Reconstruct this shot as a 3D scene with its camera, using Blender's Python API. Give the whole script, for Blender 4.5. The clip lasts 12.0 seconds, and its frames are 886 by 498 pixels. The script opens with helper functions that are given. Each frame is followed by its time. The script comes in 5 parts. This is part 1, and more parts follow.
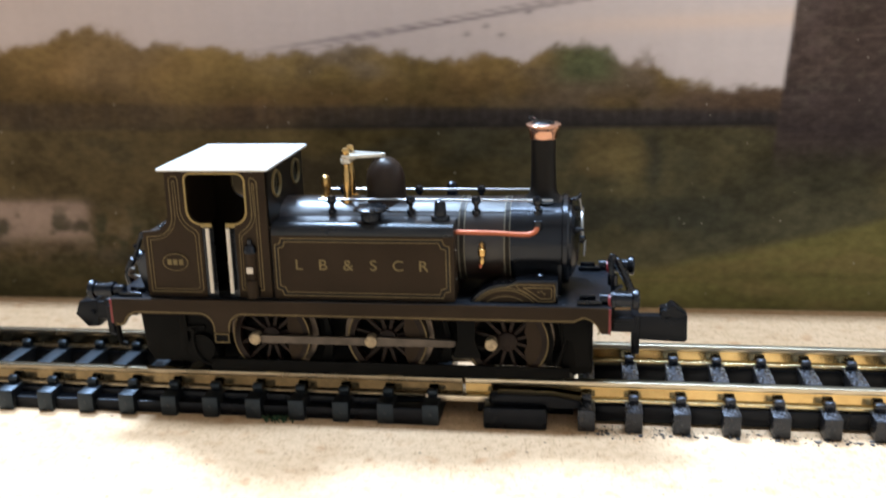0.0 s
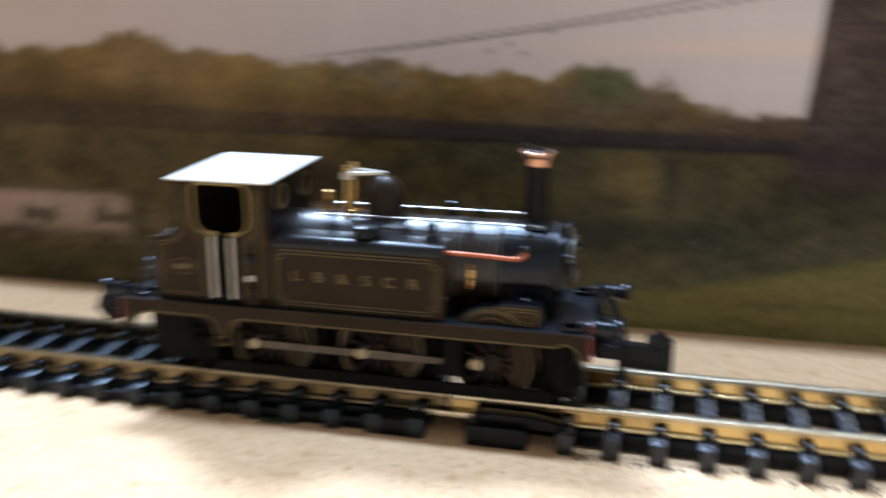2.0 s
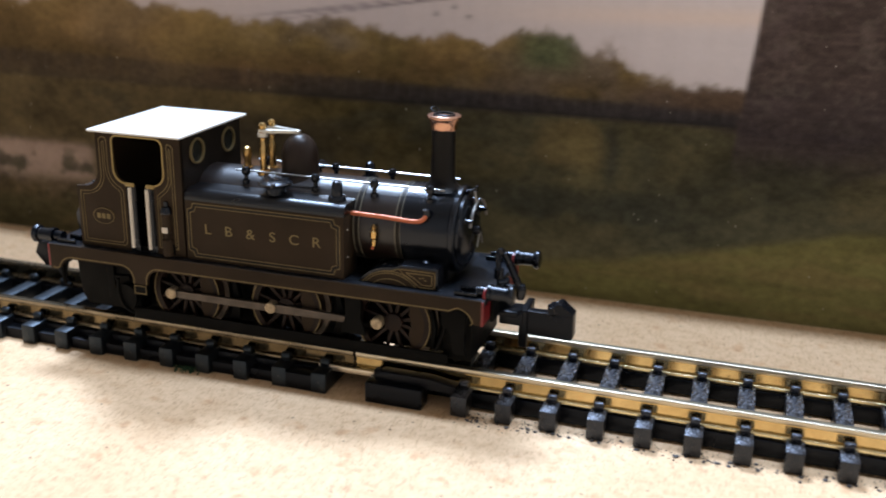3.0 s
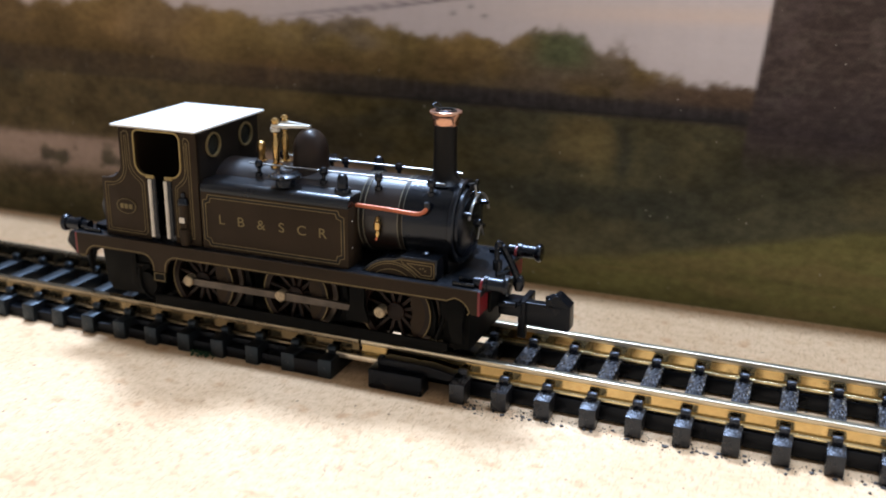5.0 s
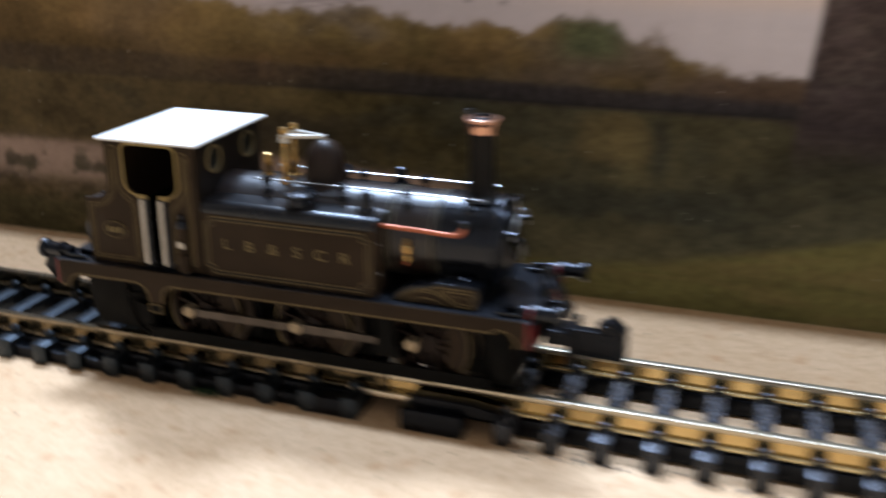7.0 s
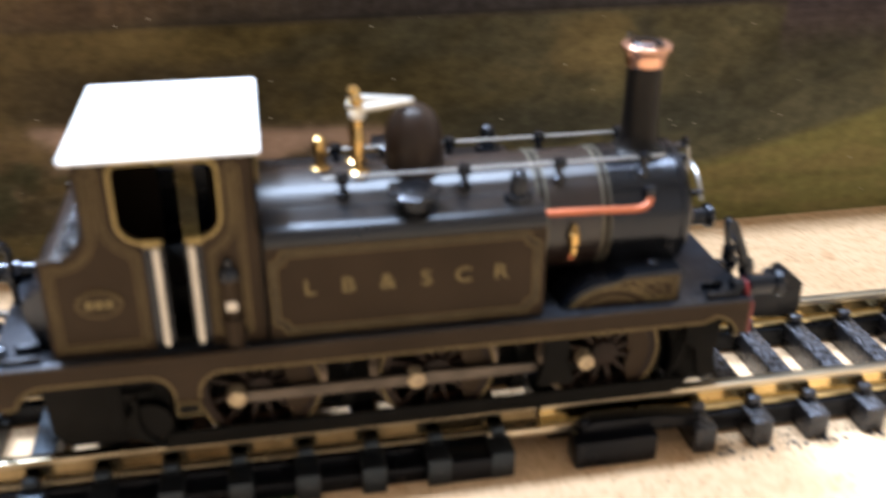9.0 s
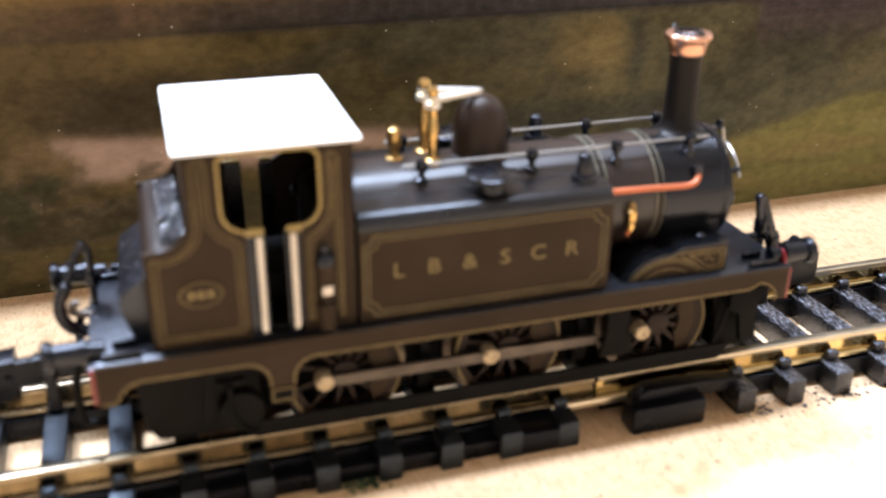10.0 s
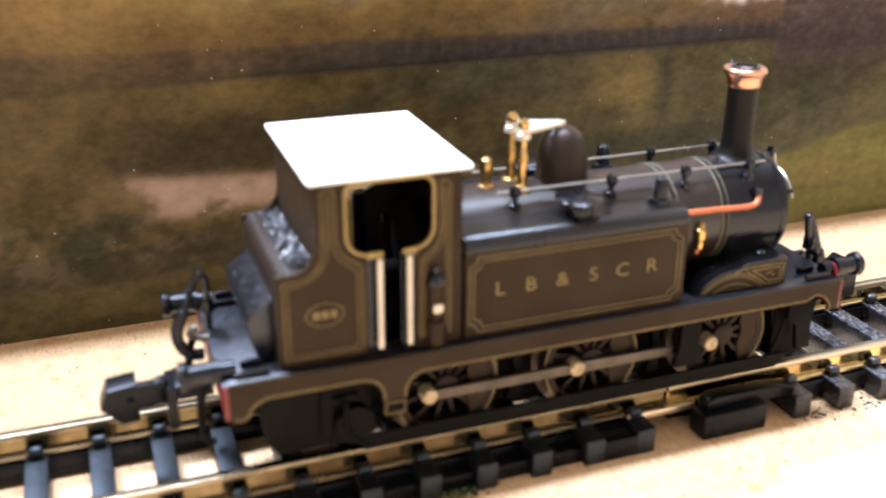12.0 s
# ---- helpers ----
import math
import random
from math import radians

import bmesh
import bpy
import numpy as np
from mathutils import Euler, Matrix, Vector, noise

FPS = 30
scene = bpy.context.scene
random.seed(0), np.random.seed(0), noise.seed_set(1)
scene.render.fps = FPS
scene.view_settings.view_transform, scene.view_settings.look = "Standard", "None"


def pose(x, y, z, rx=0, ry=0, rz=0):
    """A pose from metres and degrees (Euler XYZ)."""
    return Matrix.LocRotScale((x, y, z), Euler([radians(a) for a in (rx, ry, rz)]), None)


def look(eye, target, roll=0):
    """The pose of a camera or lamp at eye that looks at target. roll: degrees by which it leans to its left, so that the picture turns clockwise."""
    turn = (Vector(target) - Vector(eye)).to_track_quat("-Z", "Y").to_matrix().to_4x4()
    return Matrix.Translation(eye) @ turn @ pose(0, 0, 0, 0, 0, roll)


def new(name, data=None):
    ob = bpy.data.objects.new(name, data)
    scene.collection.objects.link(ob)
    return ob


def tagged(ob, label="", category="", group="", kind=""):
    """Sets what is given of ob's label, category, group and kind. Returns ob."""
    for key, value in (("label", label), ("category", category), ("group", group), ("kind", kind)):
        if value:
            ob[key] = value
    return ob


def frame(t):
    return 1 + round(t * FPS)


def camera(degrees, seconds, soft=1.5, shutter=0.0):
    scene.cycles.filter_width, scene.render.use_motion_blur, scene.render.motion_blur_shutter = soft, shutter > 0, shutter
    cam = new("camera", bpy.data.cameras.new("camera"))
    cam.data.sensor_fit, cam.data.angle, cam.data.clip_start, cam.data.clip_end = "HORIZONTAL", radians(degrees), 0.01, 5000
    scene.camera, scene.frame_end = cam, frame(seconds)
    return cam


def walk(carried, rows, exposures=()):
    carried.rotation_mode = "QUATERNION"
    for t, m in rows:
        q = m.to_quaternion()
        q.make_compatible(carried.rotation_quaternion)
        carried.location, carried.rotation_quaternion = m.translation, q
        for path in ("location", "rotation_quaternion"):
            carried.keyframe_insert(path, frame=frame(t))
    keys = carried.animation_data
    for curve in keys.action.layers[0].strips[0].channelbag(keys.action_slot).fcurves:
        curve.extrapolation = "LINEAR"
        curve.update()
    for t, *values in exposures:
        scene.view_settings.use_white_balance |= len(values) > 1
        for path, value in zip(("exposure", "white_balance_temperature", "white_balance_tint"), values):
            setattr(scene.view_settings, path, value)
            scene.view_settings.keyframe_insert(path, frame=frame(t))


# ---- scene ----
CM = 0.01  # the path is written in centimetres
cam = camera(48.70, 12.0, soft=1.8, shutter=0.75)
cam.data.dof.use_dof, cam.data.dof.focus_distance, cam.data.dof.aperture_fstop = True, 0.103, 32.0
PATH = [
    (0, (2.170, -9.844, 4.397), (1.881, -7.937, 3.869), -1.60),
    (0.5, (2.237, -9.673, 4.245), (1.961, -7.777, 3.672), -0.90),
    (1, (2.201, -9.359, 4.214), (1.951, -7.472, 3.603), -0.48),
    (1.5, (2.141, -9.168, 4.210), (1.938, -7.276, 3.593), -0.09),
    (1.9, (2.672, -9.586, 4.729), (2.432, -7.682, 4.165), 0.52),
    (2, (3.165, -9.816, 4.794), (2.701, -7.951, 4.240), -0.00),
    (2.1, (3.249, -9.823, 4.982), (2.747, -7.982, 4.384), 0.24),
    (2.5, (4.061, -9.591, 4.805), (3.502, -7.779, 4.170), 0.98),
    (2.7, (4.380, -9.487, 4.807), (3.823, -7.673, 4.176), 1.34),
    (4.3, (5.473, -9.522, 4.996), (4.785, -7.754, 4.364), 0.33),
    (4.5, (5.459, -9.510, 4.946), (4.774, -7.743, 4.308), 0.48),
    (5, (5.464, -9.585, 4.850), (4.773, -7.816, 4.222), 0.77),
    (5.5, (5.447, -9.569, 4.874), (4.758, -7.803, 4.236), 0.86),
    (6, (5.446, -9.580, 4.868), (4.757, -7.815, 4.229), 0.90),
    (6.5, (5.440, -9.510, 4.908), (4.754, -7.747, 4.259), 0.74),
    (7, (4.285, -8.631, 4.960), (3.679, -6.852, 4.275), 0.09),
    (7.2, (2.787, -8.189, 5.230), (2.236, -6.423, 4.470), -1.69),
    (8.8, (-0.755, -6.543, 4.902), (-0.564, -4.752, 4.033), -0.95),
    (9, (-0.896, -6.280, 4.743), (-0.560, -4.524, 3.846), 0.17),
    (9.5, (-1.897, -6.377, 4.631), (-1.428, -4.634, 3.770), 0.50),
    (10, (-2.202, -6.408, 4.641), (-1.658, -4.685, 3.786), 0.48),
    (10.5, (-2.672, -6.527, 4.651), (-2.116, -4.798, 3.813), 0.42),
    (11, (-3.167, -6.588, 4.704), (-2.563, -4.862, 3.893), 0.43),
    (11.5, (-3.221, -6.579, 4.713), (-2.590, -4.854, 3.922), 0.34),
    (12, (-3.345, -6.603, 4.716), (-2.705, -4.874, 3.940), 0.22),
]
EXPOSURES = [(0, 0.46, 6450, 10), (0.6, 0, 6450, 10), (1.2, -0.38, 6450, 10), (1.6, -0.38, 6500, 11), (2, 0.16, 6450, 11), (2.7, 0.02, 6600, 14), (4.5, 0.1, 6450, 14), (5.2, 0.1, 6450, 14), (5.7, -0.14, 6450, 14),
             (6.5, -0.34, 6450, 14), (7, -0.16, 6600, 15), (7.2, 0.02, 6700, 15), (8.8, 0.82, 7000, 16), (9.5, 0.97, 7350, 19), (10.5, 1.25, 7400, 20), (12, 1.36, 7400, 20)]
walk(cam, [(t, look(Vector(eye) * CM, Vector(target) * CM, roll)) for t, eye, target, roll in PATH], EXPOSURES)
MM = CM / 10

# ---- light ----
world = bpy.data.worlds.new("world")
scene.world = world
world.use_nodes = True
world.node_tree.nodes["Background"].inputs[0].default_value = (0.5, 0.45, 0.4, 1)
world.node_tree.nodes["Background"].inputs[1].default_value = 0.02

# a ceiling lamp behind the backdrop and a fluorescent batten almost overhead, along the layout
for name, power, size, place in (("rear_lamp", 23.2, (220, 220), (-330, 510, 1000)), ("overhead_batten", 17.0, (720, 110), (60, 130, 1300))):
    lamp = bpy.data.lights.new(name, "AREA")
    lamp.shape, lamp.size, lamp.size_y = "RECTANGLE", size[0] * MM, size[1] * MM
    lamp.energy, lamp.color = power, (0.7, 0.92, 1.22)
    new(name, lamp).location = Vector(place) * MM

# ---- materials ----


def material(name, colour, rough=0.5, metal=0.0, vary=0.25, size=1.0, bump=0.0, second=None, fine=0.1, spec=0.5, scratch_glint=None, cover=0.5, sheen=(1, 1, 1)):
    """A painted, moulded or metal surface: colour that varies at two scales (size in mm), uneven gloss and a fine relief."""
    m = bpy.data.materials.new(name)
    m.use_nodes = True
    nt = m.node_tree
    n, l = nt.nodes, nt.links
    b = n["Principled BSDF"]
    tc = n.new("ShaderNodeTexCoord")
    big = n.new("ShaderNodeTexNoise")
    big.inputs["Scale"].default_value, big.inputs["Detail"].default_value = 0.5 / (size * MM), 5
    small = n.new("ShaderNodeTexNoise")
    small.inputs["Scale"].default_value, small.inputs["Detail"].default_value = 0.5 / (fine * MM), 3
    l.new(tc.outputs["Object"], big.inputs["Vector"])
    l.new(tc.outputs["Object"], small.inputs["Vector"])
    mix = n.new("ShaderNodeMix")
    mix.data_type = "RGBA"
    c2 = second or tuple(c * (1 - vary) for c in colour)
    mix.inputs[6].default_value, mix.inputs[7].default_value = (*colour, 1), (*c2, 1)
    ramp = n.new("ShaderNodeMapRange")
    ramp.inputs[1].default_value, ramp.inputs[2].default_value = 0.35, 0.68
    l.new(big.outputs[0], ramp.inputs[0])
    l.new(ramp.outputs[0], mix.inputs[0])
    mul = n.new("ShaderNodeMix")
    mul.data_type, mul.blend_type = "RGBA", "MULTIPLY"
    mul.inputs[0].default_value = vary
    l.new(mix.outputs[2], mul.inputs[6])
    l.new(small.outputs[0], mul.inputs[7])
    l.new(mul.outputs[2], b.inputs["Base Color"])
    rr = n.new("ShaderNodeMapRange")
    rr.inputs[3].default_value, rr.inputs[4].default_value = max(0.04, rough - 0.1), rough + 0.1
    l.new(big.outputs[0], rr.inputs[0])
    l.new(rr.outputs[0], b.inputs["Roughness"])
    # pale flecks on upward faces: scratches and dust, plus painted glints
    if scratch_glint:
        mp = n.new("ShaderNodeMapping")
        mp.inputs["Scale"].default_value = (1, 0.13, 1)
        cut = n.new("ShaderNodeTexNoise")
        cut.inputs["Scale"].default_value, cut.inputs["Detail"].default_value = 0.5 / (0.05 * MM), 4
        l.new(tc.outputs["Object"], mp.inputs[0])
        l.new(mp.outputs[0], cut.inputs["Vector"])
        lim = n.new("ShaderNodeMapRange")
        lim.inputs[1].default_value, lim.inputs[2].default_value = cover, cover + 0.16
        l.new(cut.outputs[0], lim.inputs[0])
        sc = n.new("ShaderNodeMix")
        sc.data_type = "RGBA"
        sc.inputs[7].default_value = (*scratch_glint, 1)
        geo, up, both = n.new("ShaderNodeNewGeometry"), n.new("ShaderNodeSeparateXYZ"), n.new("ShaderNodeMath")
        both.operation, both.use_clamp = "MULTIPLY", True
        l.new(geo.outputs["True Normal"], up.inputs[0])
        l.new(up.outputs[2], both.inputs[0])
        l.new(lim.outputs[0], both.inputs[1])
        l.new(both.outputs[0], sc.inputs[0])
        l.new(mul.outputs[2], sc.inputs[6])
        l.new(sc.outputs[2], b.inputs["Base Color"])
    b.inputs["Specular IOR Level"].default_value, b.inputs["Specular Tint"].default_value = spec, (*sheen, 1)
    b.inputs["Metallic"].default_value = metal
    if bump:
        bp = n.new("ShaderNodeBump")
        bp.inputs["Strength"].default_value, bp.inputs["Distance"].default_value = bump, 0.05 * MM
        l.new(small.outputs[0], bp.inputs["Height"])
        l.new(bp.outputs[0], b.inputs["Normal"])
    return m


BROWN = material("umber_paint", (0.0365, 0.0244, 0.0155), 0.5, vary=0.22, size=3, bump=0.15, spec=0.08)
UMBER = material("umber_satin_paint", (0.021, 0.013, 0.0102), 0.33, vary=0.25, size=2.5, bump=0.13, spec=0.52, sheen=(0.86, 0.93, 1.0))
MATT = material("umber_matt_paint", (0.024, 0.0142, 0.0098), 0.4, vary=0.25, size=2, bump=0.2, spec=0.2)
TANK = material("dark_tank_top_paint", (0.009, 0.0072, 0.0068), 0.3, vary=0.3, size=2.5, bump=0.25, spec=0.46, sheen=(0.78, 0.88, 1.0))
# umber with shade put into its colour; also the dark bands and lines
DARK_SHADED_UMBER = material("dark_shaded_umber_paint", (0.014, 0.011, 0.009), 0.42, vary=0.2, size=3, bump=0.15, spec=0.16)
BLACK = material("black_paint", (0.003, 0.0036, 0.005), 0.25, vary=0.3, size=1.5, bump=0.3, spec=0.42, sheen=(0.76, 0.84, 1.0))
DECK = material("running_plate_paint", (0.004, 0.005, 0.0075), 0.33, vary=0.4, size=1.5, bump=0.4, fine=0.14, spec=0.66, scratch_glint=(0.1, 0.115, 0.14), cover=0.58, sheen=(0.76, 0.84, 1.0))
PLASTIC = material("black_moulding", (0.004, 0.0042, 0.0055), 0.3, vary=0.3, size=1.5, bump=0.15, spec=0.2, sheen=(0.76, 0.84, 1.0))
CHASSIS = material("chassis_black", (0.0038, 0.0038, 0.0038), 0.55, vary=0.4, size=1.2, bump=0.2, spec=0.07)
SOOT = material("sooty_black_paint", (0.006, 0.005, 0.0048), 0.4, vary=0.3, size=1.5, bump=0.2, spec=0.16)
WHITE = material("white_roof_paint", (0.86, 0.86, 0.84), 0.4, vary=0.04, size=4)
IVORY = material("white_handrail_paint", (0.68, 0.62, 0.54), 0.4, vary=0.12, size=1)
LINE = material("gold_lining", (0.2, 0.15, 0.073), 0.5, vary=0.3, size=0.6, spec=0.12)
HOOP = material("pale_band_lining", (0.18, 0.165, 0.125), 0.45, vary=0.3, size=0.6, spec=0.2)
BEAD = material("yellow_beading", (0.34, 0.24, 0.075), 0.4, vary=0.2, size=0.8)
GOLD = material("gold_lettering", (0.21, 0.163, 0.08), 0.5, vary=0.2, size=0.8, spec=0.12)
BRASS = material("brass", (0.66, 0.43, 0.17), 0.26, 1.0, vary=0.25, size=0.8, bump=0.1)
STEEL = material("bright_wire", (0.44, 0.44, 0.43), 0.32, 1.0, vary=0.2, size=0.8)
SILVER = material("silver_paint", (0.7, 0.68, 0.62), 0.4, 0.3, vary=0.15, size=0.8)
ROD = material("dull_steel_rod", (0.12, 0.1, 0.085), 0.45, 0.7, vary=0.35, size=0.8, bump=0.3)
PIN = material("nickel_crank_pin", (0.66, 0.52, 0.33), 0.5, 0.25, vary=0.5, size=0.3, bump=0.4, second=(0.36, 0.27, 0.18))
COPPER = material("copper_paint", (0.6, 0.16, 0.07), 0.35, 0.3, vary=0.25, size=0.8)
CAP = material("copper_cap", (0.62, 0.35, 0.25), 0.24, 1.0, vary=0.15, size=2)
RED = material("red_beam_paint", (0.2, 0.009, 0.013), 0.35, vary=0.3, size=1)
WHEEL = material("wheel_brown", (0.016, 0.0085, 0.0062), 0.45, vary=0.25, size=1, bump=0.2, spec=0.15)
TYRE = material("tyre_metal", (0.2, 0.16, 0.13), 0.45, 0.7, vary=0.3, size=1)
COAL = material("coal", (0.035, 0.043, 0.058), 0.22, vary=0.4, size=0.5, bump=0.8, spec=1.0)
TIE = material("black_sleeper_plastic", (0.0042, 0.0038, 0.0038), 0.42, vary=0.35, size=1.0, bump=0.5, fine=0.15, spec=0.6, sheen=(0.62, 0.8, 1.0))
SLEEPER = material("sleeper_plastic", (0.015, 0.0138, 0.0142), 0.27, vary=0.45, size=1.0, bump=1.0, fine=0.1, spec=0.62, scratch_glint=(0.17, 0.175, 0.2), sheen=(0.76, 0.84, 1.0))
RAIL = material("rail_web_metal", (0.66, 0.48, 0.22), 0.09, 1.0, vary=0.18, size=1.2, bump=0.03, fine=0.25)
# same rail metal made paler, for the light the foot catches
GLINT_FOOT = material("rail_foot_glint_metal", (0.8, 0.69, 0.42), 0.22, 1.0, vary=0.3, size=0.8, bump=0.3, fine=0.15)
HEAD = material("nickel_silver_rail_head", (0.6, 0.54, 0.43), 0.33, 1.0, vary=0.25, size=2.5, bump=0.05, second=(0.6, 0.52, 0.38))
# duller rails under the locomotive; its shade is darkened into the metal too
DULL_SHADED_RAIL = material("dull_shaded_rail_metal", (0.23, 0.175, 0.1), 0.14, 1.0, vary=0.4, size=1.4, bump=0.1, fine=0.25)
DULL_SHADED_HEAD = material("dull_shaded_rail_head", (0.33, 0.28, 0.205), 0.26, 1.0, vary=0.3, size=1.8, bump=0.1, second=(0.2, 0.165, 0.115))
JOINER = material("rail_joiner_metal", (0.75, 0.66, 0.52), 0.3, 1.0, vary=0.2, size=1)
GRIT = material("grey_grit", (0.13, 0.115, 0.105), 0.7, vary=0.7, size=0.4, second=(0.03, 0.027, 0.025))
MOSS = material("green_scatter", (0.028, 0.085, 0.03), 0.8, vary=0.5, size=0.3)
GLASS = material("dark_glazing", (0.02, 0.022, 0.02), 0.12, vary=0.2, size=1)
CEIL = material("ceiling_paint", (0.92, 0.83, 0.72), 0.8, vary=0.03, size=300, bump=0.1, fine=20)
PALE = material("cream_wall_paint", (0.82, 0.71, 0.59), 0.8, vary=0.05, size=300, bump=0.1, fine=20)
WALL = material("warm_wall_paint", (0.38, 0.32, 0.26), 0.8, vary=0.08, size=300, bump=0.1, fine=20)


def board_material():
    """Pale fibre board: fine fibres and flecks, with broad stains."""
    m = bpy.data.materials.new("fibre_board")
    m.use_nodes = True
    nt = m.node_tree
    n, l = nt.nodes, nt.links
    b = n["Principled BSDF"]
    tc = n.new("ShaderNodeTexCoord")

    def noise_at(mm, detail, stretch=(1, 1, 1)):
        mp = n.new("ShaderNodeMapping")
        mp.inputs["Scale"].default_value = stretch
        t = n.new("ShaderNodeTexNoise")
        t.inputs["Scale"].default_value, t.inputs["Detail"].default_value = 0.5 / (mm * MM), detail
        l.new(tc.outputs["Object"], mp.inputs[0])
        l.new(mp.outputs[0], t.inputs["Vector"])
        return t.outputs[0]

    def ramp(src, stops):
        r = n.new("ShaderNodeValToRGB")
        e = r.color_ramp.elements
        e[0].position, e[0].color = stops[0][0], (*stops[0][1], 1)
        e[1].position, e[1].color = stops[-1][0], (*stops[-1][1], 1)
        for p, c in stops[1:-1]:
            k = e.new(p)
            k.color = (*c, 1)
        l.new(src, r.inputs[0])
        return r.outputs[0]

    def mixed(a, c, fac, mode):
        x = n.new("ShaderNodeMix")
        x.data_type, x.blend_type = "RGBA", mode
        x.inputs[0].default_value = fac
        l.new(a, x.inputs[6])
        l.new(c, x.inputs[7])
        return x.outputs[2]

    base = ramp(noise_at(12, 6), [(0.3, (0.63, 0.415, 0.232)), (0.5, (0.695, 0.47, 0.278)), (0.7, (0.735, 0.515, 0.32))])
    fibre = ramp(noise_at(0.5, 10, (1.0, 0.85, 1)), [(0.3, (0.74, 0.66, 0.58)), (0.5, (0.91, 0.89, 0.87)), (0.66, (1.0, 1.0, 1.0))])
    fleck = ramp(noise_at(0.17, 5, (1.0, 0.5, 1)), [(0.3, (0.62, 0.55, 0.48)), (0.5, (0.97, 0.97, 0.97)), (0.7, (1, 1, 1))])
    col = mixed(mixed(base, fibre, 0.55, "MULTIPLY"), fleck, 0.3, "MULTIPLY")
    stain = ramp(noise_at(5, 4), [(0.25, (0.6, 0.48, 0.36)), (0.42, (1, 1, 1)), (1.0, (1, 1, 1))])
    col = mixed(col, stain, 0.25, "MULTIPLY")
    spot = n.new("ShaderNodeTexVoronoi")
    spot.inputs["Scale"].default_value = 1 / (2.6 * MM)
    bent = n.new("ShaderNodeMix")
    bent.data_type, bent.blend_type = "RGBA", "ADD"
    bent.inputs[0].default_value = 0.0006
    wob = n.new("ShaderNodeTexNoise")
    wob.inputs["Scale"].default_value = 0.5 / (0.3 * MM)
    l.new(tc.outputs["Object"], bent.inputs[6])
    l.new(tc.outputs["Object"], wob.inputs["Vector"])
    l.new(wob.outputs[1], bent.inputs[7])
    l.new(bent.outputs[2], spot.inputs["Vector"])
    col = mixed(col, ramp(spot.outputs["Distance"], [(0.045, (0.2, 0.16, 0.13)), (0.08, (1, 1, 1)), (1.0, (1, 1, 1))]), 0.8, "MULTIPLY")
    # short dark fibres lying both ways, and rusty blotches
    for turn, mm, cut in ((0.5, 0.17, 0.6), (-0.9, 0.14, 0.62), (1.9, 0.12, 0.62)):
        spin = n.new("ShaderNodeMapping")
        spin.inputs["Rotation"].default_value, spin.inputs["Scale"].default_value = (0, 0, turn), (1, 0.22, 1)
        strand = n.new("ShaderNodeTexNoise")
        strand.inputs["Scale"].default_value, strand.inputs["Detail"].default_value = 0.5 / (mm * MM), 2
        l.new(tc.outputs["Object"], spin.inputs[0])
        l.new(spin.outputs[0], strand.inputs["Vector"])
        col = mixed(col, ramp(strand.outputs[0], [(cut, (1, 1, 1)), (cut + 0.05, (0.6, 0.48, 0.4)), (1.0, (0.45, 0.34, 0.28))]), 0.36, "MULTIPLY")
    col = mixed(col, ramp(noise_at(1.6, 3), [(0.3, (0.78, 0.6, 0.46)), (0.4, (1, 1, 1)), (1.0, (1, 1, 1))]), 0.55, "MULTIPLY")
    l.new(col, b.inputs["Base Color"])
    b.inputs["Roughness"].default_value = 0.75
    bp = n.new("ShaderNodeBump")
    bp.inputs["Strength"].default_value, bp.inputs["Distance"].default_value = 0.6, 0.06 * MM
    l.new(noise_at(0.35, 5), bp.inputs["Height"])
    l.new(bp.outputs[0], b.inputs["Normal"])
    return m


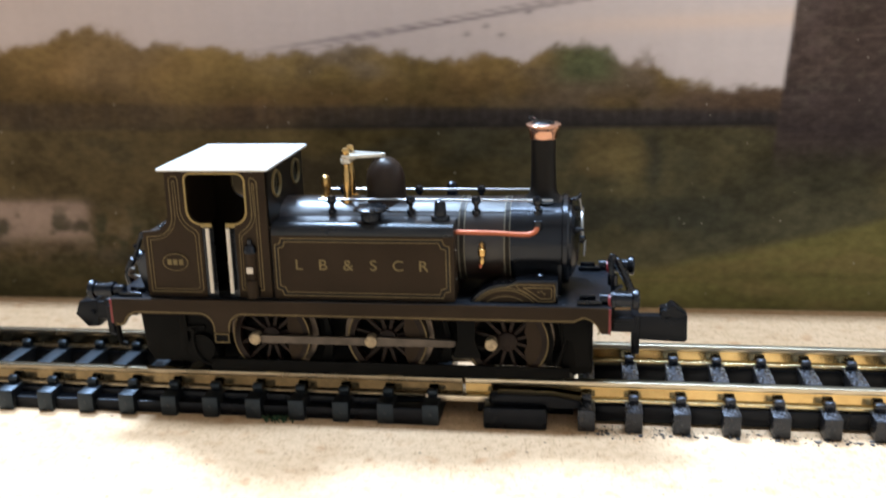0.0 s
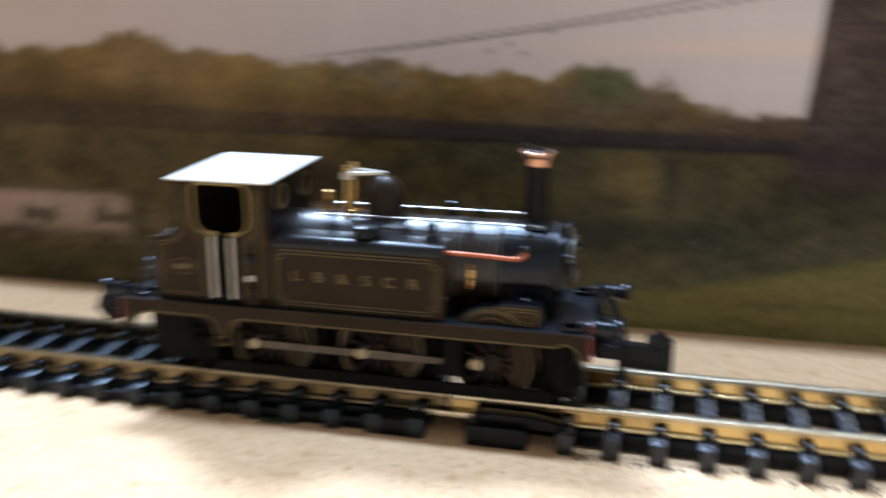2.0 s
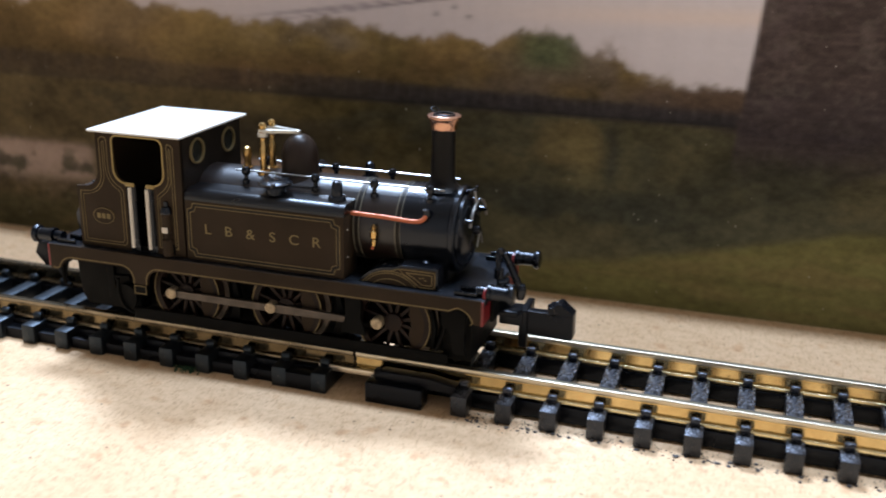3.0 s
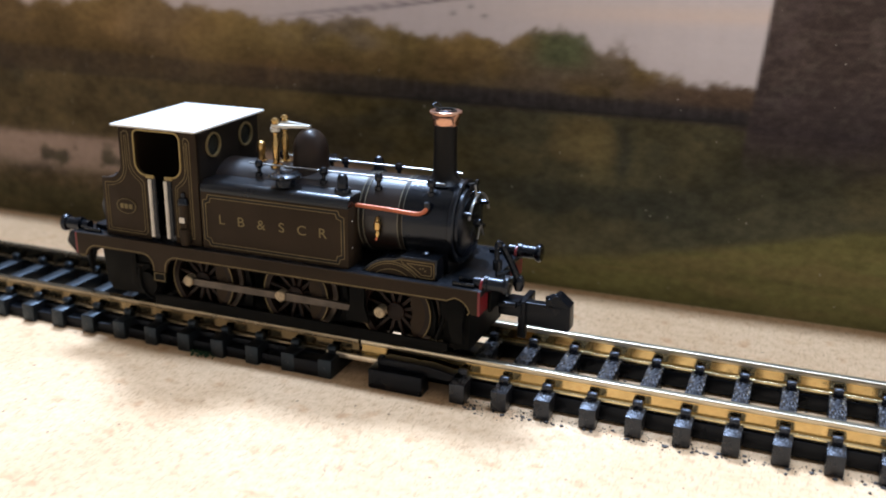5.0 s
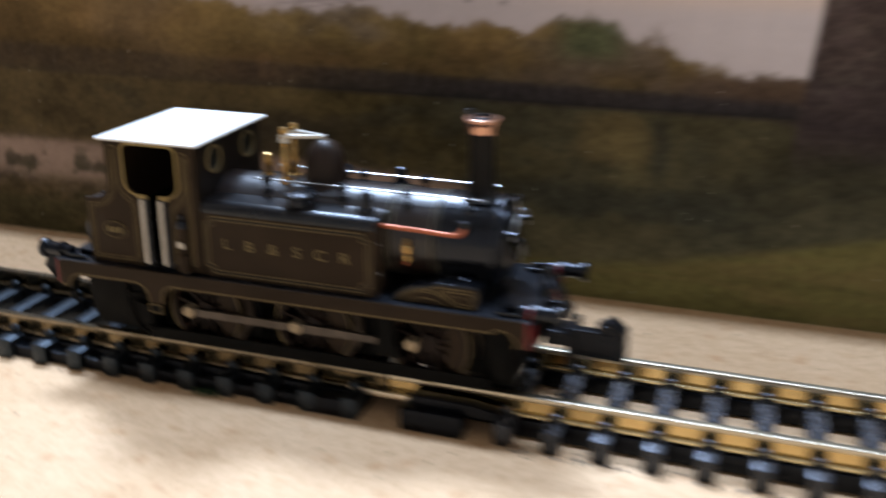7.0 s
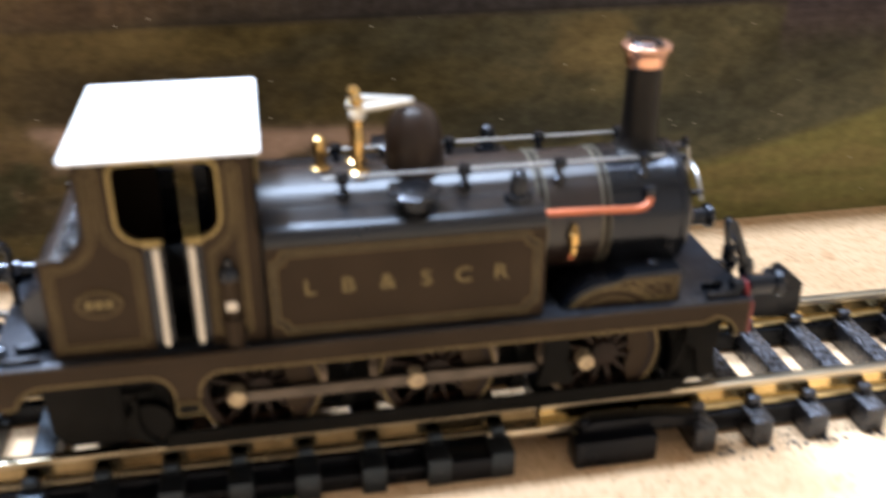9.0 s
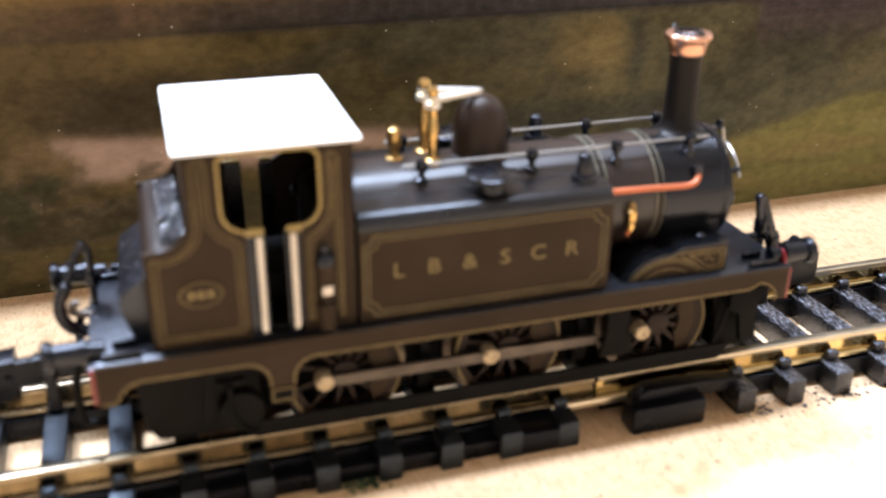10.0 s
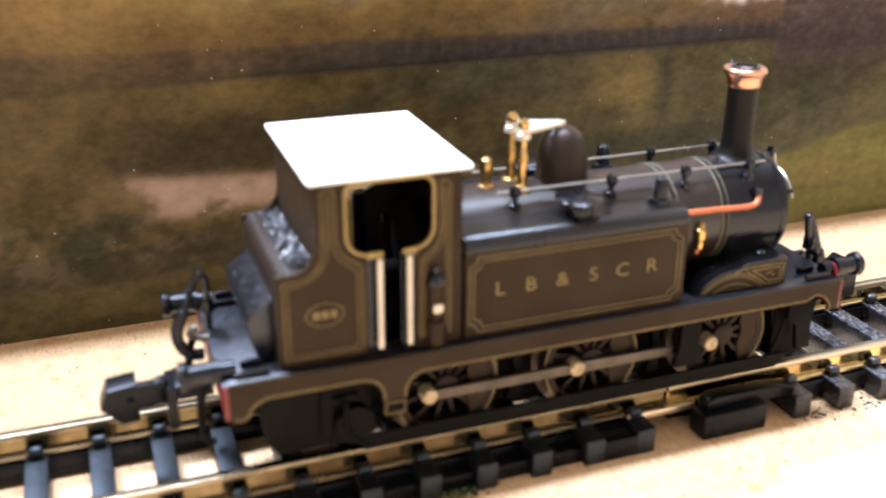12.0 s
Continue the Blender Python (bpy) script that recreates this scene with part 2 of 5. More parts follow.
def print_material():
    """The printed paper of the scenic backdrop: ink from the mesh's colours, broken by the print's dots and dust."""
    m = bpy.data.materials.new("printed_paper")
    m.use_nodes = True
    nt = m.node_tree
    n, l = nt.nodes, nt.links
    b = n["Principled BSDF"]
    ink = n.new("ShaderNodeVertexColor")
    ink.layer_name = "ink"
    tc = n.new("ShaderNodeTexCoord")
    turn = n.new("ShaderNodeMapping")
    turn.inputs["Rotation"].default_value = (0, 0.6, 0)
    l.new(tc.outputs["Object"], turn.inputs[0])
    dots = n.new("ShaderNodeTexVoronoi")
    dots.inputs["Scale"].default_value, dots.inputs["Randomness"].default_value = 1 / (0.33 * MM), 0.3
    l.new(turn.outputs[0], dots.inputs["Vector"])
    r = n.new("ShaderNodeMapRange")
    r.inputs[1].default_value, r.inputs[2].default_value, r.inputs[3].default_value, r.inputs[4].default_value = 0.1, 0.65, 1.09, 0.93
    l.new(dots.outputs["Distance"], r.inputs[0])
    haze = n.new("ShaderNodeTexNoise")
    haze.inputs["Scale"].default_value, haze.inputs["Detail"].default_value = 0.5 / (0.35 * MM), 8
    stretch = n.new("ShaderNodeMapping")
    stretch.inputs["Scale"].default_value = (0.6, 1, 1)
    l.new(tc.outputs["Object"], stretch.inputs[0])
    l.new(stretch.outputs[0], haze.inputs["Vector"])
    hr = n.new("ShaderNodeMapRange")
    hr.inputs[1].default_value, hr.inputs[2].default_value, hr.inputs[3].default_value, hr.inputs[4].default_value = 0.3, 0.7, 0.82, 1.2
    l.new(haze.outputs[0], hr.inputs[0])
    both = n.new("ShaderNodeMath")
    both.operation = "MULTIPLY"
    l.new(r.outputs[0], both.inputs[0])
    l.new(hr.outputs[0], both.inputs[1])
    grey, fade = n.new("ShaderNodeRGBToBW"), n.new("ShaderNodeMapRange")
    fade.inputs[1].default_value, fade.inputs[2].default_value, fade.inputs[3].default_value, fade.inputs[4].default_value = 0.05, 0.4, 1.0, 0.1
    l.new(ink.outputs[0], grey.inputs[0])
    l.new(grey.outputs[0], fade.inputs[0])
    mul = n.new("ShaderNodeMix")
    mul.data_type, mul.blend_type = "RGBA", "MULTIPLY"
    l.new(fade.outputs[0], mul.inputs[0])
    l.new(ink.outputs[0], mul.inputs[6])
    l.new(both.outputs[0], mul.inputs[7])
    dust = n.new("ShaderNodeTexVoronoi")
    dust.inputs["Scale"].default_value = 1 / (2.3 * MM)
    l.new(tc.outputs["Object"], dust.inputs["Vector"])
    d = n.new("ShaderNodeMapRange")
    d.inputs[1].default_value, d.inputs[2].default_value, d.inputs[3].default_value, d.inputs[4].default_value = 0.035, 0.06, 0.45, 0.0
    l.new(dust.outputs["Distance"], d.inputs[0])
    top = n.new("ShaderNodeMix")
    top.data_type = "RGBA"
    top.inputs[7].default_value = (0.6, 0.58, 0.54, 1)
    l.new(d.outputs[0], top.inputs[0])
    l.new(mul.outputs[2], top.inputs[6])
    l.new(top.outputs[2], b.inputs["Base Color"])
    b.inputs["Roughness"].default_value = 0.5
    b.inputs["Specular IOR Level"].default_value = 0.07
    return m


BOARD = board_material()
PRINT = print_material()

# ---- mesh helpers, all in mm ----


def finish(bm, name, mat, angle=35):
    bmesh.ops.recalc_face_normals(bm, faces=bm.faces)
    me = bpy.data.meshes.new(name)
    bm.to_mesh(me)
    bm.free()
    me.transform(Matrix.Scale(MM, 4))
    me.materials.append(mat)
    me.polygons.foreach_set("use_smooth", [True] * len(me.polygons))
    me.set_sharp_from_angle(angle=radians(angle))
    return me


def part(name, bm, mat, parent=None, label="", angle=35):
    ob = new(name, finish(bm, name, mat, angle))
    ob.parent = parent
    if label:
        ob["label"] = label
    return ob


def thing(name, label, category, group="", at=(0, 0, 0)):
    ob = new(name)
    ob.empty_display_size = 0.002
    ob.location = Vector(at) * MM
    return tagged(ob, label, category, group)


def box(x0, x1, y0, y1, z0, z1, bevel=0.0, bm=None):
    bm = bm or bmesh.new()
    got = bmesh.ops.create_cube(bm, size=1)["verts"]
    for v in got:
        v.co = Vector((x0 + (v.co.x + 0.5) * (x1 - x0), y0 + (v.co.y + 0.5) * (y1 - y0), z0 + (v.co.z + 0.5) * (z1 - z0)))
    if bevel:
        edges = list({e for v in got for e in v.link_edges})
        bmesh.ops.bevel(bm, geom=edges, offset=bevel, segments=2, affect="EDGES", profile=0.5)
    return bm


def prism(points, y0, y1, bevel=0.0, bm=None, plane="xz"):
    """An outline in x and z (or y and z, or x and y) given a thickness along the third axis."""
    bm = bm or bmesh.new()
    lay = {"xz": lambda a, b, c: (a, c, b), "yz": lambda a, b, c: (c, a, b), "xy": lambda a, b, c: (a, b, c)}[plane]
    one = [bm.verts.new(lay(a, b, y0)) for a, b in points]
    two = [bm.verts.new(lay(a, b, y1)) for a, b in points]
    f = [bm.faces.new(one), bm.faces.new(two[::-1])]
    for i in range(len(points)):
        j = (i + 1) % len(points)
        bm.faces.new((one[i], two[i], two[j], one[j]))
    if bevel:
        edges = list({e for face in f for e in face.edges})
        bmesh.ops.bevel(bm, geom=edges, offset=bevel, segments=2, affect="EDGES", profile=0.5)
    return bm


def lathe(profile, centre, axis="z", n=24, bm=None):
    """A turned shape: rows of radius and height along the axis from the centre."""
    bm = bm or bmesh.new()
    rings = []
    for r, h in profile:
        ring = []
        for i in range(n):
            a = 2 * math.pi * i / n
            p = {"z": (r * math.cos(a), r * math.sin(a), h), "x": (h, r * math.cos(a), r * math.sin(a)), "y": (r * math.cos(a), h, r * math.sin(a))}[axis]
            ring.append(bm.verts.new(Vector(p) + Vector(centre)))
        rings.append(ring)
    for a, b in zip(rings, rings[1:]):
        for i in range(n):
            bm.faces.new((a[i], a[(i + 1) % n], b[(i + 1) % n], b[i]))
    bm.faces.new(rings[0][::-1])
    bm.faces.new(rings[-1])
    return bm


def tube(points, r, n=8, bm=None):
    """A round wire or pipe along points; r may be one radius or one a point."""
    bm = bm or bmesh.new()
    pts = [Vector(p) for p in points]
    rs = [r[min(i, len(r) - 1)] for i in range(len(pts))] if isinstance(r, (list, tuple)) else [r] * len(pts)
    rings, side = [], None
    for i, p in enumerate(pts):
        t = (pts[min(i + 1, len(pts) - 1)] - pts[max(i - 1, 0)]).normalized()
        if side is None:
            side = t.orthogonal().normalized()
        side = (side - t * side.dot(t)).normalized()
        up = t.cross(side)
        rings.append([bm.verts.new(p + rs[i] * (math.cos(2 * math.pi * k / n) * side + math.sin(2 * math.pi * k / n) * up)) for k in range(n)])
    for a, b in zip(rings, rings[1:]):
        for k in range(n):
            bm.faces.new((a[k], a[(k + 1) % n], b[(k + 1) % n], b[k]))
    bm.faces.new(rings[0][::-1])
    bm.faces.new(rings[-1])
    return bm


def smooth_path(points, steps=8):
    """A curve through the points."""
    pts = [Vector(p) for p in points]
    out = []
    for i in range(len(pts) - 1):
        a, b, c, d = pts[max(i - 1, 0)], pts[i], pts[i + 1], pts[min(i + 2, len(pts) - 1)]
        for k in range(steps):
            t = k / steps
            out.append(0.5 * (2 * b + (c - a) * t + (2 * a - 5 * b + 4 * c - d) * t * t + (3 * b - a - 3 * c + d) * t**3))
    return out + [pts[-1]]


def arc(cx, cz, r, a0, a1, n=8):
    return [(cx + r * math.cos(radians(a0 + (a1 - a0) * k / n)), cz + r * math.sin(radians(a0 + (a1 - a0) * k / n))) for k in range(n + 1)]


def ribbon(path, width, y0, y1, closed=True, bm=None):
    """A thin raised line of paint or beading along a path in x and z, from y0 to y1."""
    bm = bm or bmesh.new()
    pts = [Vector((a, b)) for a, b in path]
    k = len(pts)
    rows = []
    for i, p in enumerate(pts):
        before = pts[i - 1] if closed or i else None
        after = pts[(i + 1) % k] if closed or i < k - 1 else None
        d0 = (p - before).normalized() if before is not None else None
        d1 = (after - p).normalized() if after is not None else None
        d0, d1 = d0 or d1, d1 or d0
        n0, n1 = Vector((-d0.y, d0.x)), Vector((-d1.y, d1.x))
        m = (n0 + n1).normalized()
        m = m * (width / 2 / max(0.45, m.dot(n0)))
        rows.append([bm.verts.new((q.x, y, q.y)) for q in (p + m, p - m) for y in (y0, y1)])
    for i in range(k if closed else k - 1):
        a, b = rows[i], rows[(i + 1) % k]
        for s, t in ((0, 1), (1, 3), (3, 2), (2, 0)):
            bm.faces.new((a[s], a[t], b[t], b[s]))
    if not closed:
        bm.faces.new(rows[0][:2] + rows[0][:1:-1])
        bm.faces.new(rows[-1][:2] + rows[-1][:1:-1])
    return bm


def notched(x0, x1, z0, z1, c):
    """A panel outline whose corners are cut inwards, as on old railway lining."""
    return [(x0 + c, z0), (x1 - c, z0), (x1 - c * 0.75, z0 + c * 0.75), (x1, z0 + c), (x1, z1 - c), (x1 - c * 0.75, z1 - c * 0.75), (x1 - c, z1),
            (x0 + c, z1), (x0 + c * 0.75, z1 - c * 0.75), (x0, z1 - c), (x0, z0 + c), (x0 + c * 0.75, z0 + c * 0.75)]


# ---- the setting ----
floor = part("baseboard", box(-320, 320, -330, 60, -9, 0, 0.0), BOARD)
tagged(floor, "pale tan fibre board layout base with fine flecks", "baseboard", kind="structure")


def room():
    for name, b in (("wall_north", (-1000, 1000, 1400, 1420, -9, 1500)), ("wall_south", (-1000, 1000, -1320, -1300, -9, 1500)),
                    ("wall_east", (1000, 1020, -1300, 1400, -9, 1500)), ("wall_west", (-1020, -1000, -1300, 1400, -9, 1500)),
                    ("floor", (-1020, 1020, -1320, 1420, -29, -9)), ("ceiling", (-1020, 1020, -1320, 1420, 1500, 1520))):
        paint = CEIL if name == "ceiling" else WALL if name in ("floor", "wall_west") else PALE
        tagged(part(name, box(*b), paint), "plain painted room surface", "wall", kind="structure")


room()


def backdrop():
    """The printed scenic backdrop: sky, trees, a dark viaduct, scrub, a pale lane, a meadow and a brick tower."""
    step, x0, x1, z1 = 0.34, -150.0, 130.0, 44.9
    nx, nz = int((x1 - x0) / step) + 1, int(z1 / step) + 1
    xs, zs = np.linspace(x0, x1, nx), np.linspace(0, z1, nz)
    X, Z = np.meshgrid(xs, zs, indexing="ij")
    rng = np.random.RandomState(7)

    def field(sx, sz, octaves=4):
        """Smooth noise from 0 to 1 with features of sx by sz mm."""
        out, amp, total = np.zeros_like(X), 1.0, 0.0
        for o in range(octaves):
            gx, gz = X / (sx / 2**o) + rng.rand() * 50, Z / (sz / 2**o) + rng.rand() * 50
            table = rng.rand(1024, 1024)
            i, j = np.floor(gx).astype(int), np.floor(gz).astype(int)
            u, v = gx - i, gz - j
            u, v = u * u * (3 - 2 * u), v * v * (3 - 2 * v)
            g = lambda a, b: table[a % 1024, b % 1024]
            out += amp * ((g(i, j) * (1 - u) + g(i + 1, j) * u) * (1 - v) + (g(i, j + 1) * (1 - u) + g(i + 1, j + 1) * u) * v)
            total += amp
            amp *= 0.55
        return out / total

    def soft(d, w):
        return 1 / (1 + np.exp(-np.clip(d / w, -40, 40)))

    def lay(col, over, mask):
        return col * (1 - mask[..., None]) + over * mask[..., None]

    def tint(*c):
        return np.array(c, float)

    edge = field(4, 4) - 0.5
    leaf, clump, broad = field(1.6, 1.3), field(6, 4.5), field(22, 12)
    # sky
    t = np.clip((X + 90) / 150, 0, 1)
    col = (1 - t)[..., None] * tint(0.43, 0.345, 0.285) + t[..., None] * tint(0.465, 0.435, 0.42)
    col = col * (0.94 + 0.12 * field(60, 5))[..., None] * (0.97 + 0.06 * field(1.5, 90, 2))[..., None]
    col = lay(col, tint(0.56, 0.45, 0.36), 0.6 * np.exp(-(((Z - 37.5 - 0.02 * X) / 1.2) ** 2)) * soft(X - 20, 6))
    # overhead wires
    for k, (a, slope) in enumerate(((36.4, 0.105), (36.2, 0.118), (36.5, 0.13), (35.6, 0.145))):
        zc = a + slope * (X + 16) + 0.0006 * (X + 16) ** 2
        col = lay(col, tint(0.2, 0.17, 0.17), 0.6 * np.exp(-(((Z - zc) / 0.16) ** 2)) * soft(X + 18, 3))
    for bx, bz in ((-1, 38.1), (3.5, 38.8), (8.5, 38.2), (14, 39.8), (6, 37.2), (10.5, 37.0)):
        col = lay(col, tint(0.13, 0.11, 0.11), 0.7 * np.exp(-((X - bx) / 0.5) ** 2 - ((Z - bz) / 0.25) ** 2))
    # tree line: rounded crowns over a base line
    top = np.interp(xs, [-150, -110, -80, -60, -56, -48, -41, -36, -30, -23, -16, -9, 1, 8, 13, 17, 21, 24, 27, 30, 33, 41, 47, 60, 130],
                    [37, 36, 37.5, 36, 36.2, 39.2, 37.4, 36.2, 36.6, 34.8, 35.4, 35.8, 33.6, 34.6, 33.4, 34.6, 36.4, 35.4, 33.2, 33.2, 30.9, 29.8, 29.0, 29, 29])[:, None]
    crown = soft(top + 2.6 * edge + 1.5 * (leaf - 0.5) - Z, 0.22)
    olive = tint(0.13, 0.092, 0.03)[None, None] * (0.45 + 0.9 * clump + 0.45 * (leaf - 0.5))[..., None]
    rust = tint(0.17, 0.095, 0.04)[None, None] * (0.4 + 0.9 * clump + 0.5 * (leaf - 0.5))[..., None]
    grey = tint(0.105, 0.085, 0.062)[None, None] * (0.5 + 0.8 * clump + 0.4 * (leaf - 0.5))[..., None]
    trees = lay(lay(olive, rust, soft(broad - 0.55, 0.05) * (0.25 + 0.75 * soft(-X - 6, 8))), grey, soft(field(16, 9) - 0.58, 0.05) * 0.8)
    gold = soft(-X - 26, 8) * 0.8
    trees = lay(trees, tint(0.17, 0.108, 0.04) * (0.4 + 0.9 * clump)[..., None], gold)
    trees = lay(trees, tint(0.05, 0.065, 0.028) * (0.6 + 0.7 * leaf)[..., None], np.exp(-(((X - 21.5) / 4.2) ** 4) - (((Z - 33.2) / 2.6) ** 4)) * 0.8)
    trees = lay(trees, tint(0.085, 0.055, 0.04) * (0.6 + 0.6 * clump)[..., None], soft(X - 33 + 4 * edge, 2.0) * soft(30.2 - Z + 2 * edge, 0.5) * 0.8)
    trees = trees * (0.75 + 0.5 * soft(Z - 31 - 2 * edge, 1.2))[..., None]
    trees = trees * (1 - 0.45 * soft(-X - 56, 6))[..., None]
    col = lay(col, trees, crown)
    twig = np.exp(-(((X - 29.5) / 1.3) ** 2)) * soft(34.6 - Z, 0.5) * soft(leaf - 0.5, 0.05)
    col = lay(col, tint(0.1, 0.075, 0.05), 0.6 * twig)
    # scrub under the viaduct
    scrub = tint(0.075, 0.056, 0.018)[None, None] * (0.35 + 0.95 * clump + 0.5 * (leaf - 0.5))[..., None]
    scrub = lay(scrub, tint(0.11, 0.08, 0.028) * (0.5 + 0.8 * clump)[..., None], soft(broad - 0.57, 0.04) * 0.8)
    scrub = lay(scrub, tint(0.1, 0.072, 0.032) * (0.35 + 0.9 * clump + 0.5 * (leaf - 0.5))[..., None], soft(-X - 22 + 10 * edge, 5) * 0.75)
    scrub = lay(scrub, tint(0.03, 0.028, 0.017) * (0.6 + 0.8 * leaf)[..., None], soft(field(14, 6) - 0.56, 0.04) * 0.8)
    scrub = lay(scrub, tint(0.024, 0.02, 0.014) * (0.6 + 0.8 * leaf)[..., None], np.exp(-(((X + 19) / 13) ** 4) - (((Z - 18.0 + 4 * edge) / 3.6) ** 4)) * 0.7)
    scrub = lay(scrub, tint(0.12, 0.095, 0.03) * (0.5 + 0.8 * clump)[..., None], np.exp(-(((X - 29) / 4.5) ** 4) - (((Z - 19.5) / 4.2) ** 4)) * soft(clump - 0.42, 0.06) * 0.8)
    scrub = lay(scrub, tint(0.024, 0.027, 0.018) * (0.7 + 0.6 * leaf)[..., None], soft(13 + 3 * edge - Z, 1.0) * soft(X + 4, 4) * 0.4)
    scrub = lay(scrub, tint(0.052, 0.052, 0.03) * (0.35 + 0.95 * clump + 0.5 * (leaf - 0.5))[..., None], soft(X - 2 + 8 * edge, 6) * 0.65)
    gilt = np.exp(-(((X - 25 + 5 * edge) / 4.8) ** 4) - (((Z - 21.2 + 3 * edge) / 3.2) ** 4))
    scrub = lay(scrub, tint(0.115, 0.088, 0.035) * (0.4 + 0.9 * clump + 0.4 * (leaf - 0.5))[..., None], gilt * 0.8)
    scrub = lay(scrub, tint(0.024, 0.025, 0.018) * (0.6 + 0.8 * leaf)[..., None], np.exp(-(((X - 30.5 + 2 * edge) / 1.3) ** 2) - (((Z - 20) / 4.5) ** 4)) * 0.75)
    scrub = lay(scrub, tint(0.02, 0.022, 0.016) * (0.6 + 0.8 * leaf)[..., None], np.exp(-(((X - 24) / 17) ** 6) - (((Z - 13.2 + 3 * edge) / 2.2) ** 4)) * 0.7)
    for base in (12.5, 16.0):
        ridge = np.exp(-(((Z - base - 0.42 * (X - 42) + 2.2 * edge) / 0.7) ** 2)) * soft(X - 36, 2.0)
        scrub = lay(scrub, tint(0.026, 0.026, 0.016) * (0.6 + 0.8 * leaf)[..., None], ridge * 0.6)
    low = soft(25.6 + 0.5 * edge - Z, 0.35)
    col = lay(col, scrub, low)
    # the dark viaduct deck with its railing
    deck = soft(Z - 24.9 - 0.2 * edge, 0.12) * soft(27.0 + 0.02 * (40 - X) + 0.4 * edge - Z, 0.2) * soft(46.6 - X, 0.4)
    girder = tint(0.02, 0.018, 0.018)[None, None] * (0.8 + 0.35 * (np.sin(X * 2 * np.pi / 1.9) > 0.6) * soft(Z - 25.8, 0.2) + 0.7 * leaf)[..., None]
    col = lay(col, girder, deck * (0.4 + 0.55 * soft(X + 14, 8)))
    col = lay(col, tint(0.012, 0.011, 0.011), 0.6 * np.exp(-(((Z - 25.15 - 0.2 * edge) / 0.28) ** 2)) * soft(X + 20, 5) * soft(46 - X, 0.5))
    # pale lane and bank to the left
    lane = soft(Z - 9.2 - 1.6 * edge, 0.5) * soft(14.6 + 0.6 * edge - Z, 0.3) * soft(-X - 49 + 8 * edge, 0.8)
    lane2 = soft(Z - 11.8 - 2.2 * edge, 0.3) * soft(14.9 + 0.6 * edge - 0.06 * (X + 17) - Z, 0.25) * soft(X + 31 + 10 * edge, 0.8) * soft(-X + 3 + 6 * edge, 1.5)
    col = lay(col, tint(0.33, 0.235, 0.17)[None, None] * (0.8 + 0.4 * leaf)[..., None], np.clip(lane + lane2, 0, 1) * 0.92)
    stones = soft(leaf - 0.55, 0.03) * soft(12.5 - Z, 1.0) * soft(Z - 6.5, 1.2) * soft(-X - 30 + 12 * edge, 2.5)
    col = lay(col, tint(0.16, 0.12, 0.075), stones * 0.4)
    bush = soft(field(3.2, 2.6, 3) - 0.6, 0.03) * soft(13.5 - Z, 0.8) * soft(Z - 6, 1.0) * soft(-X - 12 + 8 * edge, 2.5)
    col = lay(col, tint(0.028, 0.03, 0.014) * (0.6 + 0.8 * leaf)[..., None], bush * 0.85)
    # meadow
    rise = np.interp(xs, [-150, -40, 0, 20, 30, 48, 60, 130], [6.5, 5.0, 4.5, 4.6, 5.6, 9.4, 12.6, 20])[:, None]
    meadow = tint(0.085, 0.078, 0.026)[None, None] * (0.55 + 0.6 * field(14, 2.2) + 0.4 * (field(1.2, 0.7) - 0.5))[..., None]
    meadow = lay(meadow, tint(0.05, 0.04, 0.017) * (0.5 + 0.9 * leaf)[..., None], 0.85 * soft(-X - 8 + 10 * edge, 7))
    meadow = lay(meadow, tint(0.1, 0.075, 0.03), 0.5 * soft(field(10, 1.8) - 0.6, 0.04))
    col = lay(col, meadow, soft(rise + 0.8 * edge - Z, 0.3))
    # brick tower to the right
    side = 45.6 + 0.085 * np.clip(Z - 22, 0, 60)
    tower = soft(X - side - 0.2 * edge, 0.1) * soft(Z - 21.5 - 3.5 * edge, 0.9)
    course = np.abs((Z / 0.95) % 1 - 0.5) > 0.42
    stagger = np.abs(((X + 1.05 * np.floor(Z / 0.95 + 0.5)) / 2.1) % 1 - 0.5) > 0.46
    brick = tint(0.046, 0.034, 0.028)[None, None] * (0.5 + 0.9 * field(2.1, 0.95, 3) + 0.45 * (course | stagger) * field(9, 7))[..., None]
    brick = lay(brick, tint(0.075, 0.055, 0.05), 0.45 * soft(field(7, 3) - 0.62, 0.03))
    brick = lay(brick, tint(0.085, 0.07, 0.055), 0.55 * soft(field(2.2, 1.4) - 0.6, 0.03) * soft(field(16, 12) - 0.45, 0.05))
    col = lay(col, brick, tower)
    ledge = np.exp(-(((Z - 24.6 - 0.35 * edge) / 0.5) ** 2)) * soft(X - 44, 0.6)
    col = lay(col, tint(0.03, 0.022, 0.022), 0.5 * ledge)
    col = lay(col, tint(0.028, 0.023, 0.024) * (0.6 + 0.8 * leaf)[..., None], 0.55 * tower * soft(29.5 + 3 * edge - Z, 1.5))
    # ink brightened to the right, most in the meadow, for light missing there
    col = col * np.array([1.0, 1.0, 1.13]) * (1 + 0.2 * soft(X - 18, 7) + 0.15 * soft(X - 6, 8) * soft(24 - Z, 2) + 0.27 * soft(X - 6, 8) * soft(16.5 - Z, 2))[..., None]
    # the print is darker about the tower's foot
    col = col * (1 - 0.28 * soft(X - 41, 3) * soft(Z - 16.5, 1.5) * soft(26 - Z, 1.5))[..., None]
    verts = np.stack([X * MM, (31.2 + 0.01 * X) * MM, Z * MM], -1).reshape(-1, 3)
    a = (np.arange(nx - 1)[:, None] * nz + np.arange(nz - 1)).reshape(-1)
